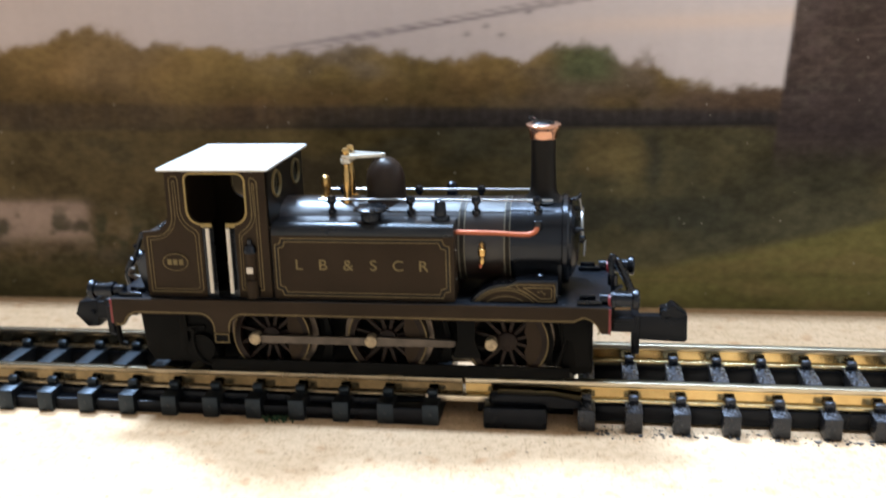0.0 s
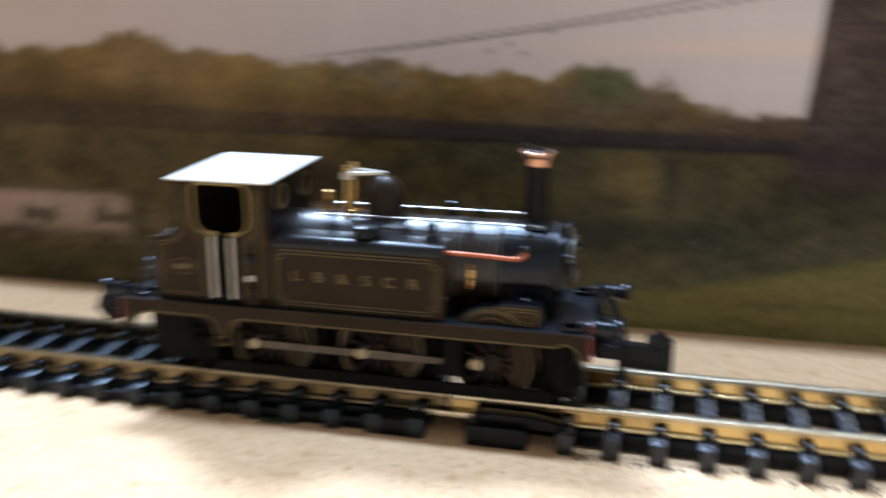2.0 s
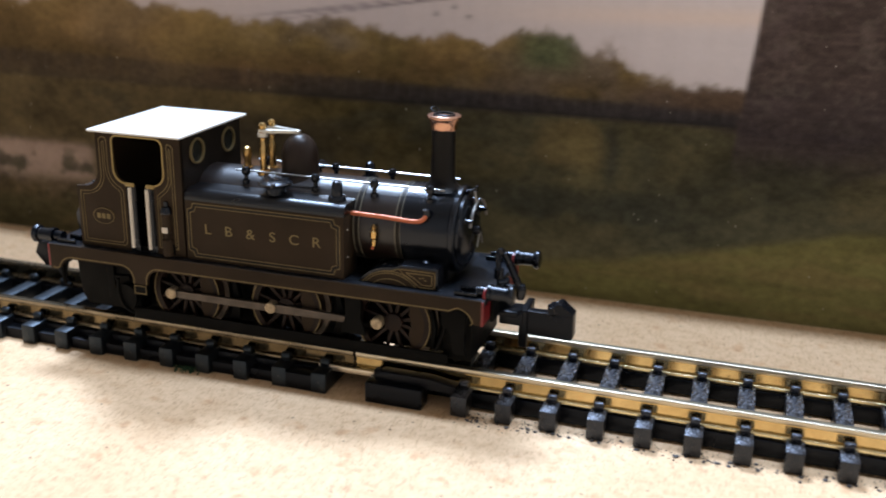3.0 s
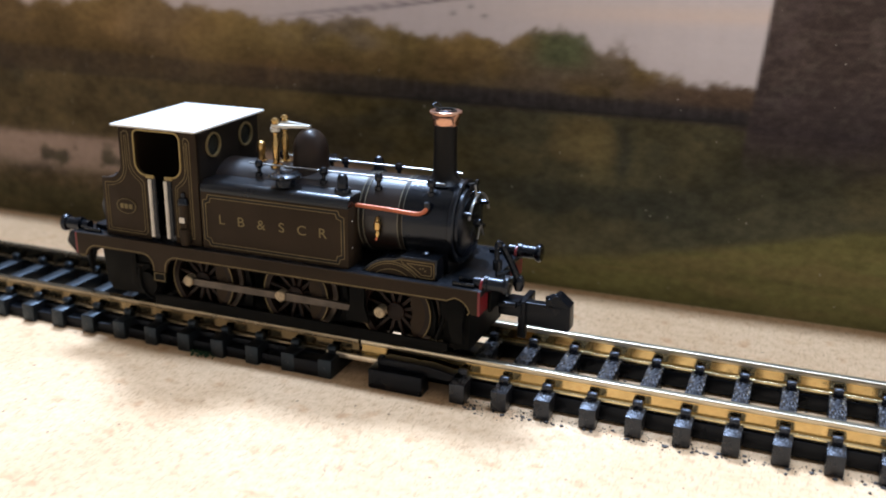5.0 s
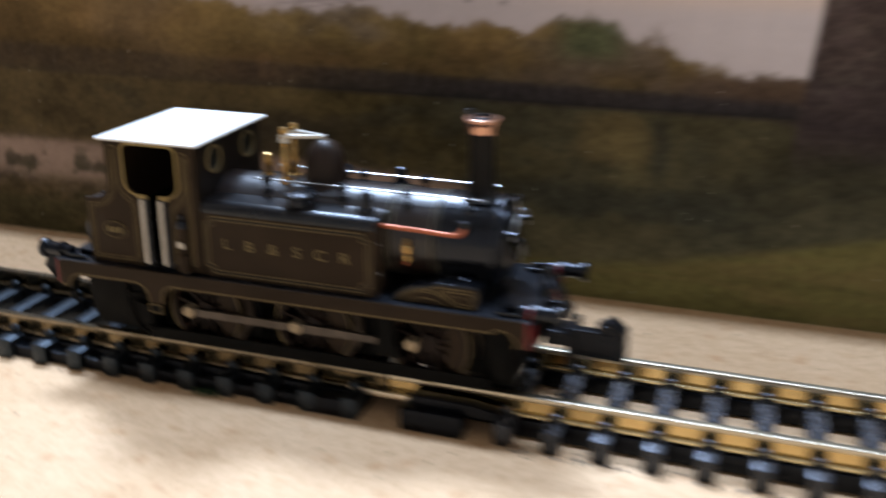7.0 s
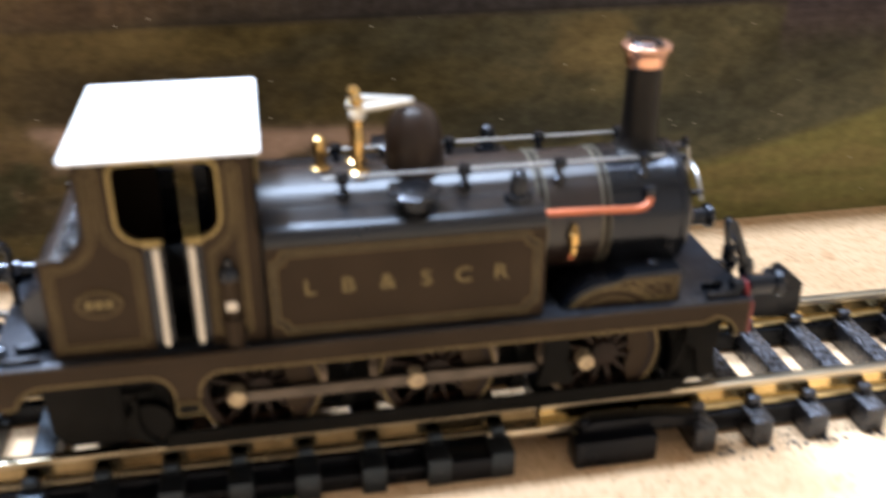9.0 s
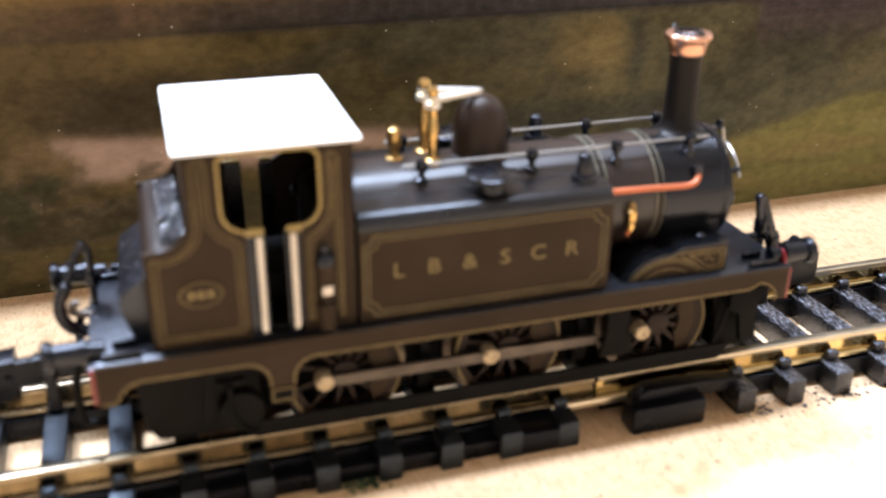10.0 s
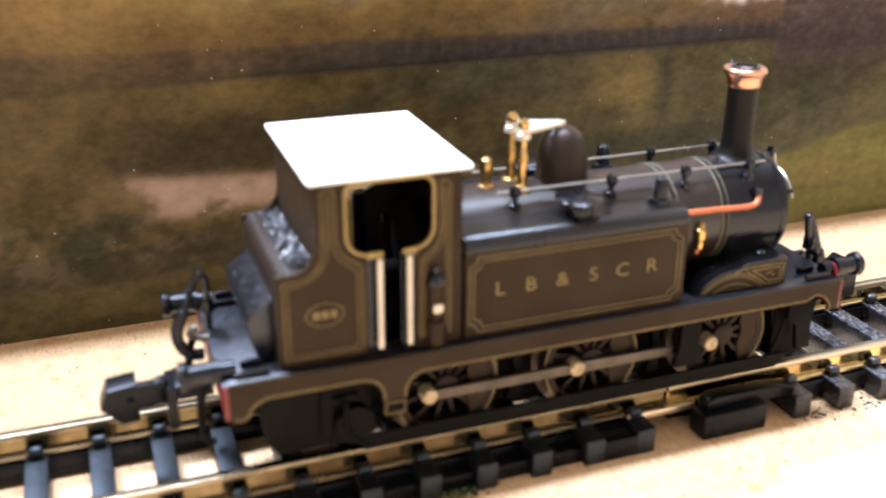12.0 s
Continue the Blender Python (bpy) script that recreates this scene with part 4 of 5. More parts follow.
def boiler():
    cz = 18.0
    barrel = part("boiler", lathe([(0.1, -10.5), (4.35, -10.5), (4.35, 14.2), (0.1, 14.2)], (0, 0, cz), "x", 64), UMBER, loco, "brown boiler barrel")
    for x in (9.3, 13.9):
        part("boiler_band", lathe([(4.3, x - 0.35), (4.42, x - 0.33), (4.42, x + 0.33), (4.3, x + 0.35)], (0, 0, cz), "x", 64), DARK_SHADED_UMBER, barrel)
        for d in (-0.28, 0.28):
            part("lining", lathe([(4.35, x + d - 0.06), (4.45, x + d - 0.06), (4.45, x + d + 0.06), (4.35, x + d + 0.06)], (0, 0, cz), "x", 64), HOOP, barrel)
    box_ = part("smokebox", lathe([(0.1, 14.2), (4.48, 14.2), (4.48, 19.2), (4.5, 19.3), (4.62, 19.4), (4.62, 19.85), (4.45, 20.0), (0.1, 20.0)], (0, 0, cz), "x", 64), BLACK, loco, "black smokebox")
    part("smokebox_door", lathe([(3.95, 20.0), (3.9, 20.25), (3.4, 20.6), (2.2, 20.95), (0.9, 21.1), (0.05, 21.1)], (0, 0, cz), "x", 48), BLACK, box_, "domed black smokebox door")
    rail = [(21.3, 3.25 * math.sin(radians(a)), cz + 3.2 * math.cos(radians(a))) for a in range(-70, 75, 8)]
    part("door_rail", tube(rail, 0.16), STEEL, box_, "bright curved door handrail")
    for a in (-60, 0, 60):
        y, z = 3.2 * math.sin(radians(a)), cz + 3.2 * math.cos(radians(a))
        part("rail_knob", tube([(20.1, y * 0.97, z), (21.45, y, z)], 0.26), BLACK, box_)
    part("door_handle", tube([(21.5, 0.1, cz + 0.1), (21.5, -0.8, cz - 1.6)], 0.11), STEEL, box_)
    part("door_handle", tube([(21.6, -0.1, cz - 0.1), (21.6, 0.7, cz - 1.5)], 0.11), STEEL, box_)
    part("door_boss", lathe([(0.5, 20.9), (0.45, 21.5), (0.1, 21.7)], (0, 0, cz), "x", 14), BLACK, box_)
    for z in (16.6, 19.3):
        part("hinge", box(20.3, 20.8, 0.6, 3.9, z - 0.2, z + 0.2, 0.05), BLACK, box_)
    part("lamp_bracket", prism([(20.0, 22.0), (21.1, 22.1), (21.2, 22.8), (20.95, 22.8), (20.85, 22.35), (20.0, 22.3)], -0.35, 0.35, 0.04), BLACK, box_)
    part("hanging_link", tube([(21.0, -0.5, 22.3), (21.15, -0.6, 21.4), (21.1, -0.6, 20.4)], 0.13), STEEL, box_)
    part("saddle", prism([(-3.6, FP), (3.6, FP), (4.2, 16.6), (-4.2, 16.6)], 14.6, 19.3, plane="yz"), BLACK, loco)
    chim = part("chimney", lathe([(1.0, 21.6), (2.25, 22.15), (1.75, 22.5), (1.42, 22.9), (1.31, 23.6), (1.24, 26), (1.24, 28.6), (0.85, 28.6)], (17.33, 0, 0), "z", 36), SOOT, loco, "tall black chimney")
    bell = [(1.24, 28.35), (1.34, 28.4), (1.38, 28.62), (1.4, 28.85), (1.44, 29.08), (1.53, 29.32), (1.66, 29.48), (1.76, 29.6), (1.8, 29.73), (1.77, 29.85), (1.68, 29.93), (1.5, 29.95), (1.3, 29.92), (1.15, 29.85)]
    part("chimney_cap", lathe(bell, (17.33, 0, 0), "z", 48), CAP, chim, "copper chimney cap", angle=60)
    part("chimney_ring", lathe([(1.12, 29.8), (1.18, 30.0), (1.08, 30.07), (0.95, 30.05), (0.85, 29.8), (0.85, 29.0), (0.1, 28.9)], (17.33, 0, 0), "z", 28), BLACK, chim)
    part("wire_loop", tube(smooth_path([(16.5, -0.4, 30.15), (15.9, -0.2, 30.45), (16.2, 0.3, 30.6), (16.8, 0.2, 30.2)]), 0.07), BLACK, chim)
    dome = part("dome", lathe([(2.6, 21.4), (2.3, 21.9), (2.1, 22.4), (2.05, 23.0), (2.03, 24.0), (1.96, 24.7), (1.78, 25.32), (1.48, 25.86), (1.1, 26.24), (0.66, 26.48), (0.28, 26.56), (0.05, 26.57)], (0.95, 0, 0), "z", 40), MATT, loco, "round brown steam dome")
    part("dome_knob", lathe([(0.1, 26.0), (0.35, 26.1), (0.3, 26.9), (0.1, 27.0)], (0.75, 0, 0), "z", 12), STEEL, dome)
    for y in (-1.05, 1.05):
        col = [(0.75, 21.8), (0.75, 22.35), (0.4, 22.5), (0.38, 23.6), (0.45, 24.9), (0.34, 25.1), (0.32, 26.0), (0.5, 26.15), (0.5, 26.6), (0.34, 26.7), (0.34, 26.95), (0.46, 27.15), (0.46, 27.4), (0.28, 27.65), (0.05, 27.7)]
        valve = part("safety_valve", lathe(col, (-2.95, y, 0), "z", 18), BRASS, loco, "turned brass safety valve")
        part("collar", lathe([(0.45, 26.1), (0.56, 26.15), (0.56, 26.55), (0.45, 26.6)], (-2.95, y, 0), "z", 18), SILVER, valve)
        arm = prism([(-3.3, y - 0.35), (-2.6, y - 0.4), (1.0, -0.2 if y < 0 else -0.05), (1.0, 0.05 if y < 0 else 0.2), (-2.6, y + 0.4), (-3.3, y + 0.35)], 26.6, 26.95, 0.05, plane="xy")
        part("valve_arm", arm, SILVER, valve, "silver spring balance arm")
    w = [(0.7, 21.9), (0.68, 22.4), (0.4, 22.5), (0.4, 23.2), (0.5, 23.4), (0.5, 24.2), (0.4, 24.5), (0.15, 24.65)]
    part("whistle", lathe(w, (-5.5, 0, 0), "z", 18), BRASS, loco, "small brass whistle")
    for s in (-1, 1):
        y = 2.62 * s
        x0, x1 = (-5.6, 18.4)
        hr = part("handrail", tube([(x0, y, 22.6), (x1, y, 22.6)], 0.1), STEEL, loco, "bright wire boiler handrail")
        for x in (-4.25, 4.0, 10.7, 16.85):
            part("handrail_knob", lathe([(0.45, 21.2), (0.42, 21.6), (0.24, 21.7), (0.24, 22.1), (0.4, 22.22), (0.49, 22.5), (0.46, 22.8), (0.3, 23.0), (0.05, 23.06)], (x, y * 1.03, 0), "z", 14), BLACK, hr)
        p = part("boiler_pipe", tube(smooth_path([(8.7, 4.55 * s, 19.75), (12.5, 4.6 * s, 19.7), (15.6, 4.55 * s, 19.55), (16.6, 4.5 * s, 19.75), (16.95, 4.2 * s, 20.2)]), 0.24, 12), COPPER, loco, "copper orange boiler feed pipe")
        part("pipe_elbow", lathe([(0.1, -0.4), (0.42, -0.35), (0.42, 0.35), (0.1, 0.4)], (16.95, 4.0 * s, 20.45), "z", 12), BLACK, p)
        c = part("brass_cock", lathe([(0.1, 16.4), (0.22, 16.5), (0.3, 17.0), (0.2, 17.2), (0.4, 17.4), (0.4, 18.1), (0.22, 18.25), (0.3, 18.5), (0.1, 18.8)], (11.4, 4.65 * s, 0), "z", 12), BRASS, loco, "small brass cock")
        part("cock_spout", tube([(11.4, 4.55 * s, 16.8), (11.2, 4.6 * s, 16.1)], 0.16), COPPER, c)


boiler()


def tanks():
    for s in (-1, 1):
        sec = [(3.2, 13.05), (6.6, 13.05)] + [(6.6 - 1.0 + math.cos(radians(a)), 19.95 + math.sin(radians(a))) for a in range(0, 91, 15)] + [(3.0, 20.95)]
        low = [(3.2, 13.05), (6.6, 13.05), (6.6, 19.75), (3.2, 19.75)]
        tank = part("side_tank", prism([(y * s, z) for y, z in low], -9.7, 8.85, 0.06, plane="yz"), BROWN, loco, "brown side water tank with lined panel")
        high = [(3.0, 19.72), (6.6, 19.72)] + sec[2:]
        part("tank_top", prism([(y * s, z) for y, z in high], -9.7, 8.85, 0.1, plane="yz"), TANK, tank, "glossy dark rounded tank top", angle=40)
        y = 6.6 * s
        part("lining", ribbon(notched(-9.4, 8.4, 13.45, 19.45, 0.7), 0.1, y, y + 0.045 * s), LINE, tank, "gold lining")
        part("dark_line", ribbon(notched(-9.22, 8.22, 13.63, 19.27, 0.7), 0.24, y, y + 0.03 * s), DARK_SHADED_UMBER, tank)
        part("lining", ribbon(notched(-9.05, 8.05, 13.8, 19.1, 0.7), 0.09, y, y + 0.045 * s), LINE, tank, "gold lining")
        for x, z in ((8.9, 15.2), (8.9, 18.2)):
            part("rivet", lathe([(0.05, 0.06), (0.1, 0)], (8.85, 5.6 * s, z), "x", 8), SILVER, tank)
        fy = 4.6 * s
        fill = part("tank_filler", lathe([(1.05, 20.9), (1.05, 21.6), (1.0, 21.75), (1.62, 21.9), (1.78, 22.05), (1.78, 22.2), (1.55, 22.34), (0.6, 22.42), (0.5, 22.55), (0.1, 22.58)], (0.25, fy, 0), "z", 24), BLACK, loco, "black tank filler cap")
        for k in range(5):
            a = k * 1.257
            part("cap_lug", lathe([(0.3, 22.0), (0.3, 22.35), (0.05, 22.4)], (0.25 + 1.6 * math.cos(a), fy + 1.6 * math.sin(a), 0), "z", 8), BLACK, fill)
        part("tank_vent", lathe([(0.95, 20.9), (0.95, 21.3), (0.88, 21.45), (0.62, 21.5), (0.58, 22.6), (0.45, 22.95), (0.2, 23.1), (0.05, 23.1)], (7.3, fy, 0), "z", 18), BLACK, loco, "black tank vent")


tanks()


def lettering():
    """The gold initials along the tank side."""
    side = [o for o in loco.children if o.name.startswith("side_tank")][0]
    for ch, x in zip("LB&SCR", (-7.0, -4.5, -1.9, 0.7, 3.2, 5.75)):
        cu = bpy.data.curves.new("letter", "FONT")
        cu.body, cu.size, cu.extrude, cu.align_x = ch, 1.55 * MM, 0.03 * MM, "CENTER"
        cu.offset = 0.0
        tmp = new("letter_curve", cu)
        me = bpy.data.meshes.new_from_object(tmp.evaluated_get(bpy.context.evaluated_depsgraph_get()))
        bpy.data.objects.remove(tmp)
        me.materials.clear()
        me.materials.append(GOLD)
        ob = new("letter", me)
        ob.parent = side
        ob["label"] = "gold painted letter " + ch
        ob.matrix_local = pose(x * MM, -6.63 * MM, 16.2 * MM, 90, 0, 0) @ Matrix.Diagonal((1.12, 1, 1, 1))


lettering()


def splashers():
    for s in (-1, 1):
        top = arc(13.9, 10.6, 4.3, 146, 85, 12)
        face = [(10.2, FP)] + top + [(14.6, 15.0), (15.0, 15.35), (19.0, 15.35), (19.0, FP)]
        y = 6.3 * s
        sp = part("splasher", prism(face, y, 3.0 * s, 0.06), BLACK, loco, "black sandbox and splasher")
        part("splasher_face", prism([(10.75, FP + 0.12)] + arc(13.9, 10.6, 4.05, 142, 84, 12) + [(14.7, 14.8), (15.1, 15.1), (18.8, 15.1), (18.8, FP + 0.12)], y, y + 0.05 * s), BROWN, sp, "brown lined splasher face")
        lines = [arc(13.9, 10.6, 3.95, 140, 44, 16), arc(13.9, 10.6, 3.72, 137, 42, 16), arc(13.9, 10.6, 3.1, 128, 56, 14),
                 [(13.9, 14.6), (14.8, 14.9), (18.6, 14.9), (18.7, 14.75), (18.7, 13.45), (18.5, 13.2), (17.1, 13.2), (16.2, 13.9), (15.2, 14.5), (14.9, 14.85)],
                 [(15.6, 14.6), (18.3, 14.6), (18.4, 14.5), (18.4, 13.6), (18.3, 13.5), (17.3, 13.5), (16.5, 14.1), (15.6, 14.6)]]
        for path in lines:
            part("lining", ribbon(path, 0.1, y + 0.05 * s, y + 0.085 * s, closed=False), LINE, sp)
        part("sand_lid", lathe([(0.5, 15.3), (0.5, 15.55), (0.3, 15.7), (0.05, 15.7)], (17.2, 4.9 * s, 0), "z", 14), BLACK, sp)
        for k, (dx, dz) in enumerate(((-0.25, 0.1), (0.05, 0.15), (0.3, -0.08))):
            part("paint_chip", box(17.3 + dx, 17.5 + dx, y + 0.05 * s, y + 0.07 * s, 14.0 + dz, 14.15 + dz), LINE, sp)


splashers()


def cab():
    for s in (-1, 1):
        y, yi = 6.5 * s, 6.15 * s
        curve = [(-22.2, 20.0)] + arc(-22.4, 21.9, 1.9, -80, 0, 8)[1:]
        rear = [(-23.4, 13.05), (-23.4, 20.0)] + curve + [(-20.5, 26.4), (-17.75, 26.4), (-17.75, 25.95)] + arc(-17.75, 25.4, 0.55, 90, 180, 6)[1:] + arc(-16.9, 22.3, 1.4, 180, 262, 7) + [(-17.0, 20.7), (-17.0, 13.05)]
        front = [(-13.5, 13.05), (-13.5, 20.7)] + arc(-13.6, 22.3, 1.4, 275, 360, 7) + arc(-12.95, 25.2, 0.75, 0, 90, 6) + [(-12.95, 26.4), (-10.0, 26.4), (-10.0, 13.05)]
        side = part("cab_side", prism(rear, y, yi, 0.04), BROWN, loco, "brown lined cab and bunker side")
        pillar = part("cab_pillar", prism(front, y, yi, 0.04), BROWN, loco, "brown lined front cab pillar")
        part("lintel", box(-17.75, -12.95, min(y, yi), max(y, yi), 25.95, 26.4), BROWN, loco)
        bead = [(-15.85, 20.75), (-16.9, 20.75)] + arc(-16.9, 22.3, 1.5, 262, 180, 7) + arc(-17.75, 25.4, 0.65, 180, 90, 6) + arc(-12.95, 25.2, 0.85, 90, 0, 6) + arc(-13.6, 22.3, 1.5, 360, 278, 7) + [(-13.5, 20.75), (-14.4, 20.75)]
        part("beading", ribbon(bead, 0.175, y - 0.02 * s, y + 0.12 * s, closed=False), BEAD, side, "yellow cab opening beading")
        for x0, x1 in ((-17.0, -15.85), (-14.4, -13.4)):
            part("bead_cap", box(x0, x1, min(y, y + 0.2 * s), max(y, y + 0.2 * s), 20.5, 20.95, 0.05), BEAD, side)
        for x0, x1 in ((-17.0, -15.8), (-14.5, -13.5)):
            part("door_panel", box(x0, x1, min(yi, y - 0.1 * s), max(yi, y - 0.1 * s), 13.05, 20.6), BLACK, loco, "black cab doorway panel")
        for x in (-16.2, -14.05):
            part("cab_handrail", tube([(x - 0.02, y + 0.5 * s, 13.7), (x, y + 0.5 * s, 20.5)], 0.2), IVORY, loco, "white cab handrail")
        outer = [(-22.95, 13.6), (-22.95, 19.45), (-22.0, 19.5)] + arc(-22.2, 21.6, 2.15, -75, 0, 7) + [(-20.05, 25.5), (-19.7, 25.75), (-19.25, 25.75), (-19.1, 25.4), (-19.1, 22.3)] + arc(-17.0, 22.3, 2.1, 185, 240, 5) + [(-17.6, 20.2), (-17.35, 19.8), (-17.35, 13.9), (-17.65, 13.6)]
        inner = [(-22.6, 13.9), (-22.6, 19.1), (-21.9, 19.15)] + arc(-22.1, 21.6, 2.4, -72, 0, 7) + [(-19.7, 25.2), (-19.45, 25.3), (-19.42, 22.2)] + arc(-17.0, 22.2, 2.42, 185, 238, 5) + [(-17.9, 19.9), (-17.7, 19.5), (-17.7, 14.2), (-17.95, 13.9)]
        for path, w in ((outer, 0.09), (inner, 0.07)):
            part("lining", ribbon(path, w, y, y + 0.045 * s), LINE, side)
        o2 = [(-10.85, 13.9), (-10.85, 25.2), (-11.1, 25.5), (-11.45, 25.6), (-11.6, 25.3), (-11.55, 22.0)] + arc(-13.6, 22.0, 2.05, 0, -55, 5) + [(-13.05, 19.8), (-13.15, 13.9)]
        i2 = [(-11.15, 14.2), (-11.15, 24.9), (-11.3, 25.1), (-11.35, 24.8), (-11.3, 22.0)] + arc(-13.5, 21.9, 2.25, 0, -50, 5) + [(-12.8, 19.6), (-12.85, 14.2)]
        for path, w in ((o2, 0.09), (i2, 0.07)):
            part("lining", ribbon(path, w, y, y + 0.045 * s), LINE, pillar)
        plate = lathe([(0.05, 0.0), (1.0, 0.0), (1.0, 0.12 * s), (0.05, 0.12 * s)], (0, 0, 0), "y", 28)
        plate.transform(Matrix.Translation((-20.1, y, 16.8)) @ Matrix.Diagonal((1.38, 1, 0.92, 1)))
        part("oval_plate", plate, BROWN, side, "oval plate with gold border and bars")
        rim = ring_band((0, 0, 0), 0.93, 1.0, 0.0, 0.15 * s)
        rim.transform(Matrix.Translation((-20.1, y, 16.8)) @ Matrix.Diagonal((1.38, 1, 0.92, 1)))
        part("plate_rim", rim, LINE, side)
        for k in (-0.62, 0.0, 0.62):
            part("plate_bar", box(-20.1 + k - 0.24, -20.1 + k + 0.24, min(y + 0.1 * s, y + 0.16 * s), max(y + 0.1 * s, y + 0.16 * s), 16.5, 17.1, 0.06), GOLD, side)
        pump = part("air_pump", lathe([(0.1, 13.1), (0.62, 13.15), (0.66, 15.0), (0.4, 15.2), (0.4, 15.7), (0.58, 15.9), (0.58, 17.7), (0.64, 17.8), (0.6, 18.3), (0.3, 18.6), (0.1, 18.7)], (-12.0, y + 0.12 * s, 0), "z", 20), BROWN, loco, "brown air brake pump")
        part("pump_plate", box(-12.35, -11.65, min(y + 0.62 * s, y + 0.76 * s), max(y + 0.62 * s, y + 0.76 * s), 15.85, 16.5, 0.06), IVORY, pump, "small white plate")
        part("pump_top", lathe([(0.6, 17.9), (0.68, 17.95), (0.66, 18.3), (0.5, 18.7), (0.28, 18.8), (0.25, 19.3), (0.1, 19.35)], (-12.0, y + 0.12 * s, 0), "z", 20), BLACK, pump)
        part("pump_pipe", tube(smooth_path([(-11.4, y + 0.1 * s, 13.3), (-11.3, y + 0.15 * s, 14.2), (-11.7, y + 0.2 * s, 14.6)]), 0.12), CHASSIS, pump)
    wall_holes("cab_front", -10.2, -9.85, DARK_SHADED_UMBER, 24.45, 3.35, 1.3, 20.6)
    part("cab_rear", box(-20.5, -20.15, -6.15, 6.15, 18.5, 26.4), BROWN, loco, "brown cab back sheet")
    part("cab_interior", box(-19.6, -11.2, -3.2, 3.2, 13.6, 16.0, 0.3), CHASSIS, loco)
    part("cab_floor", box(-20.2, -10.7, -6.1, 6.1, 13.0, 13.6), CHASSIS, loco)
    part("backhead", lathe([(0.1, -12.0), (3.9, -12.0), (4.0, -10.7), (0.1, -10.7)], (0, 0, 17.8), "x", 32), CHASSIS, loco)
    roof_outline = []
    for cx, cy, a in ((-9.65, -7.05, 270), (-9.65, 7.15, 0), (-20.8, 7.15, 90), (-20.8, -7.05, 180)):
        roof_outline += [(cx + 0.2 * math.cos(radians(a + 15 * k)), cy + 0.2 * math.sin(radians(a + 15 * k))) for k in range(7)]
    plate = prism(roof_outline, 26.48, 26.68, 0.04, plane="xy")
    for v in plate.verts:
        v.co.z += 0.01 * v.co.y
    roof = part("cab_roof", plate, WHITE, loco, "flat white painted cab roof")
    part("roof_frame", box(-20.5, -9.85, -6.5, 6.5, 26.39, 26.46), BROWN, roof)


def wall_holes(name, x0, x1, mat, cz, cy, r, zlow):
    """The cab front: a sheet with two round spectacle openings, each with a rim and a pane."""
    bm = bmesh.new()
    for s in (-1, 1):
        n = 32
        ring = [(cy * s + r * math.cos(2 * math.pi * k / n), cz + r * math.sin(2 * math.pi * k / n)) for k in range(n)]
        lo, hi = sorted((0.0, 6.15 * s))
        outer = []
        for k in range(n):
            a = 2 * math.pi * k / n
            dx, dz = math.cos(a), math.sin(a)
            t = min(((hi if dx > 0 else lo) - cy * s) / dx if abs(dx) > 1e-6 else 1e9, ((26.4 if dz > 0 else zlow) - cz) / dz if abs(dz) > 1e-6 else 1e9)
            outer.append((cy * s + t * dx, cz + t * dz))
        corners = {(lo, 26.4), (hi, 26.4), (lo, zlow), (hi, zlow)}
        vs = {}
        for x in (x0, x1):
            vs[x] = ([bm.verts.new((x, *p)) for p in ring], [bm.verts.new((x, *p)) for p in outer])
            a, b = vs[x]
            for k in range(n):
                j = (k + 1) % n
                bm.faces.new((a[k], a[j], b[j], b[k]))
                for c in corners:
                    if (abs(outer[k][0] - c[0]) < 1e-6) != (abs(outer[j][0] - c[0]) < 1e-6) and (abs(outer[k][1] - c[1]) < 1e-6 or abs(outer[j][1] - c[1]) < 1e-6):
                        bm.faces.new((b[k], b[j], bm.verts.new((x, *c))))
                        break
        for k in range(n):
            j = (k + 1) % n
            bm.faces.new((vs[x0][0][k], vs[x1][0][k], vs[x1][0][j], vs[x0][0][j]))
    box(x0, x1, -6.15, 6.15, 13.05, zlow, 0, bm)
    sheet = part(name, bm, mat, loco, "brown cab front sheet with round windows")
    for s in (-1, 1):
        part("spectacle_rim", ring_band((0, cy * s, cz), r - 0.08, r + 0.14, x1 - 0.05, x1 + 0.2, "x", 36), LINE, sheet, "brass round window rim")
        part("pane", lathe([(0.05, x0 + 0.15), (r - 0.02, x0 + 0.15), (r - 0.02, x0 + 0.22), (0.05, x0 + 0.22)], (0, cy * s, cz), "x", 28), GLASS, sheet)


cab()


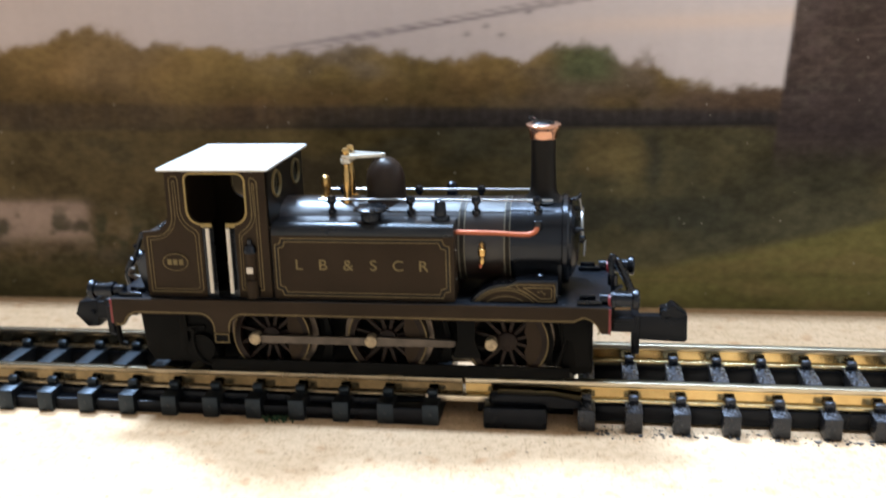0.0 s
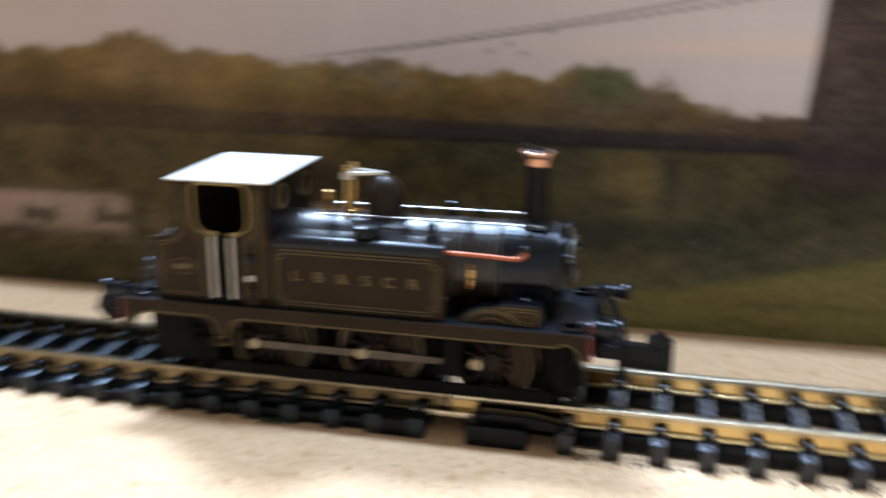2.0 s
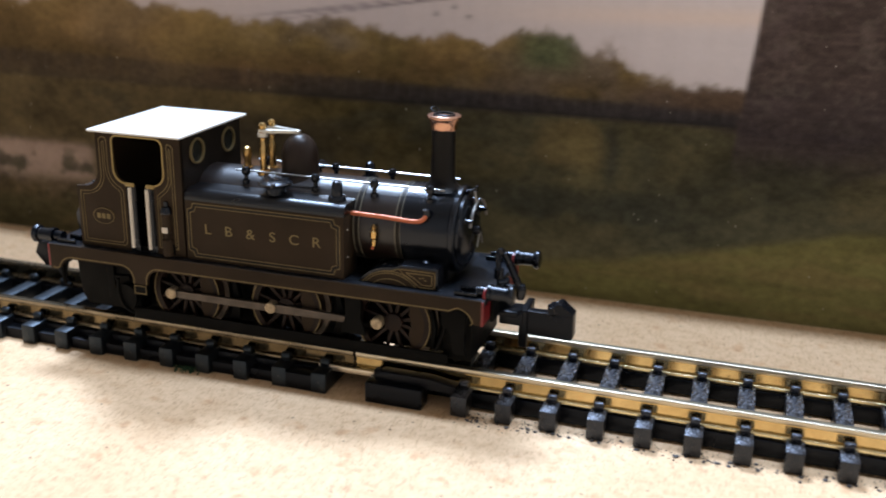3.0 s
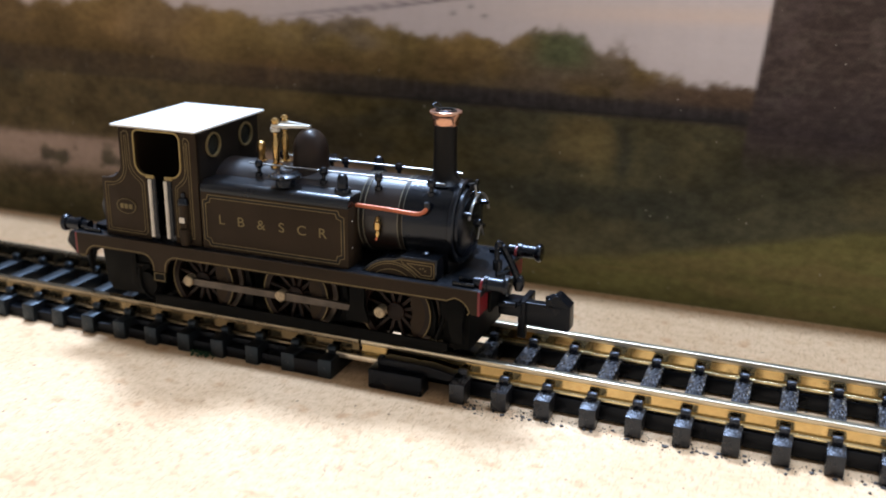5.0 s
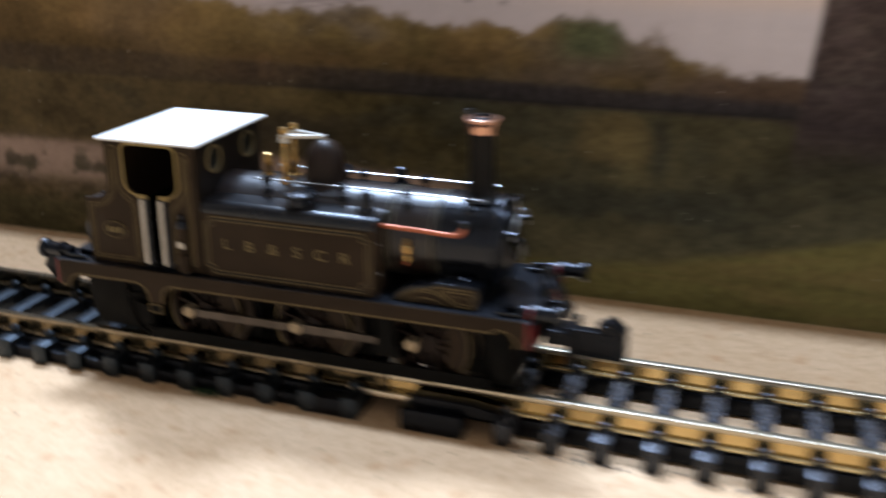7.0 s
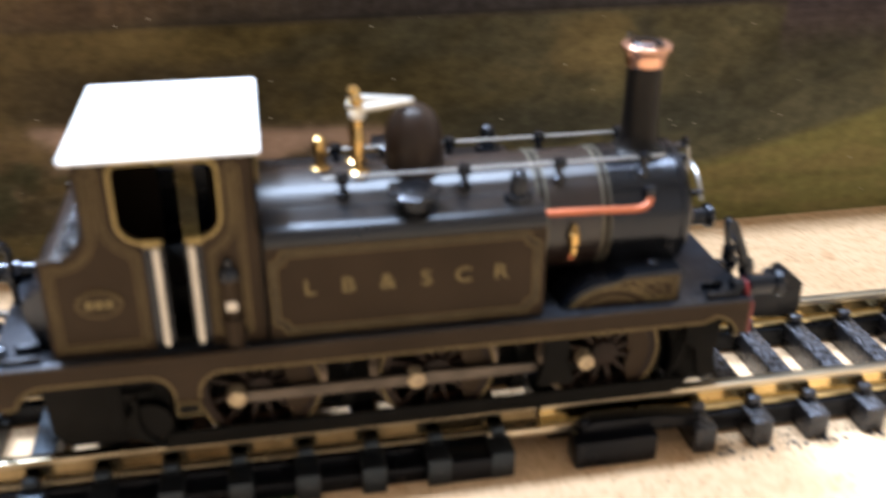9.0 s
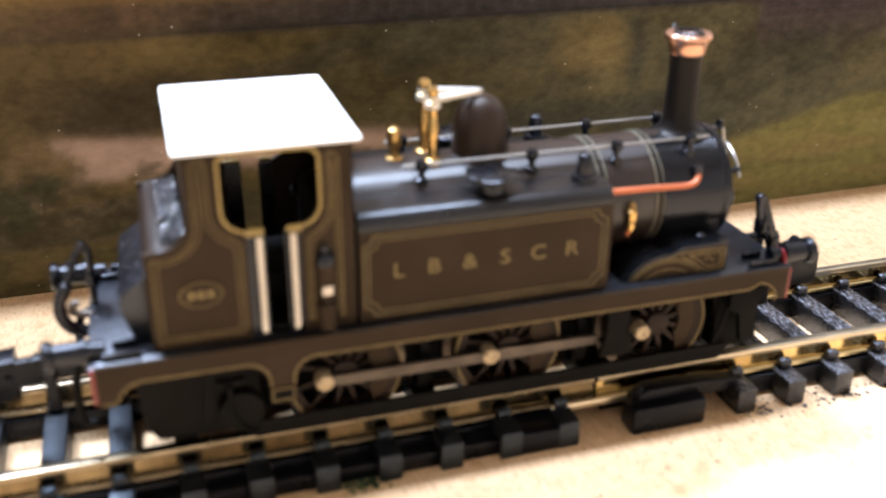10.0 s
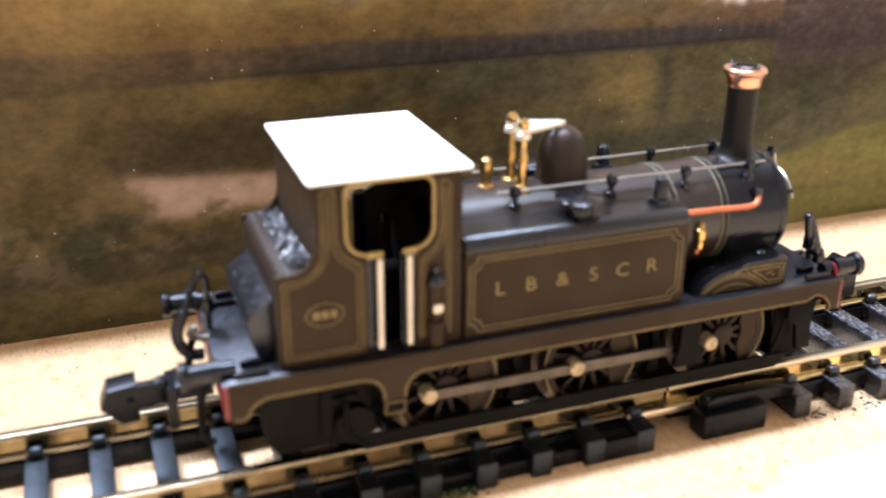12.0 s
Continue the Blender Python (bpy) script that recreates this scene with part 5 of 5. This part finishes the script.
def bunker():
    back = [(-23.4, 13.05), (-23.4, 19.1)] + [(-22.5 + 0.9 * math.cos(radians(a)), 19.1 + 0.95 * math.sin(radians(a))) for a in range(170, 95, -15)] + [(-22.3, 20.05), (-22.3, 13.05)]
    part("bunker_back", prism(back, -6.15, 6.15), UMBER, loco, "dark glossy rounded bunker back", angle=40)
    part("bunker_rim", prism([(-22.5, -6.45), (-20.5, -6.45), (-20.5, -5.6), (-22.1, -5.4), (-22.1, 5.4), (-20.5, 5.6), (-20.5, 6.45), (-22.5, 6.45)], 19.75, 20.08, 0.06, plane="xy"), UMBER, loco)
    part("bunker_inside", box(-22.9, -20.5, -6.1, 6.1, 13.3, 19.4), CHASSIS, loco)
    tool = [(-23.4, FP), (-23.4, 17.7), (-24.9, 16.7), (-25.2, 16.1), (-25.15, 15.2), (-24.5, FP)]
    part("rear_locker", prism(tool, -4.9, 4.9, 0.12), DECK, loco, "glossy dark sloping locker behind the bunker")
    heap = bmesh.new()
    rng = random.Random(5)
    for k in range(900):
        x, y = rng.uniform(-22.2, -20.7), rng.uniform(-5.4, 5.4)
        z = 19.85 + 0.45 * rng.random() + 0.35 * (x + 22.2) / 1.5
        got = bmesh.ops.create_icosphere(heap, subdivisions=1, radius=rng.uniform(0.09, 0.21))["verts"]
        turn = Euler((rng.random() * 6, rng.random() * 6, rng.random() * 6)).to_matrix()
        for v in got:
            v.co = turn @ Vector((v.co.x * rng.uniform(0.75, 1.2), v.co.y * rng.uniform(0.75, 1.2), v.co.z * 0.8)) + Vector((x, y, z))
    tagged(part("coal_heap", heap, COAL, None, angle=5), "heap of glossy black coal in the bunker", "coal", kind="stuff")


bunker()


# ---- loose bits on the board ----
def scatter():
    rng = random.Random(11)
    bm = bmesh.new()
    for k in range(1500):
        x = (22 + 58 * rng.random() ** 1.3) if k % 6 else rng.uniform(-60, 22)
        y = rng.choice((-1, -1, 1)) * rng.gauss(7.4, 0.75) if k % 3 else rng.uniform(-4.0, 5.0)
        r = min(0.3, 0.035 + abs(rng.gauss(0.0, 0.03)) + (0.15 * rng.random() if k % 17 == 0 else 0))
        got = bmesh.ops.create_icosphere(bm, subdivisions=1, radius=r)["verts"]
        turn = Euler((rng.random() * 6, rng.random() * 6, rng.random() * 6)).to_matrix()
        for v in got:
            v.co = turn @ Vector((v.co.x * rng.uniform(0.6, 1.3), v.co.y * rng.uniform(0.6, 1.3), v.co.z * 0.7)) + Vector((x, y, r * 0.4))
    for k in range(150):
        x = 23 + 62 * rng.random() ** 1.2
        y, r = (-7.8 + rng.gauss(0, 0.4), rng.uniform(0.06, 0.3)) if k % 3 else (rng.uniform(-3.6, 5.2), rng.uniform(0.1, 0.28))
        got = bmesh.ops.create_icosphere(bm, subdivisions=1, radius=r)["verts"]
        turn = Euler((0, 0, rng.random() * 6)).to_matrix()
        for v in got:
            v.co = turn @ Vector((v.co.x * rng.uniform(0.5, 1.5), v.co.y * rng.uniform(0.5, 1.3), v.co.z * 0.45)) + Vector((x, y, r * 0.25))
    tagged(part("ballast_grit", bm, GRIT, None, angle=5), "loose grey ballast grit along the sleepers", "grit", kind="stuff")
    bm = bmesh.new()
    for k in range(110):
        x, y = rng.gauss(-10.2, 0.9), rng.gauss(-7.6, 0.5)
        got = bmesh.ops.create_icosphere(bm, subdivisions=1, radius=rng.uniform(0.05, 0.15))["verts"]
        for v in got:
            v.co = Vector((v.co.x * rng.uniform(0.6, 1.4), v.co.y * rng.uniform(0.6, 1.4), v.co.z)) + Vector((x, y, rng.uniform(0.05, 0.3)))
    tagged(part("scatter_tuft", bm, MOSS, None, angle=5), "small tuft of green scenic scatter between sleepers", "scatter", kind="stuff")


scatter()
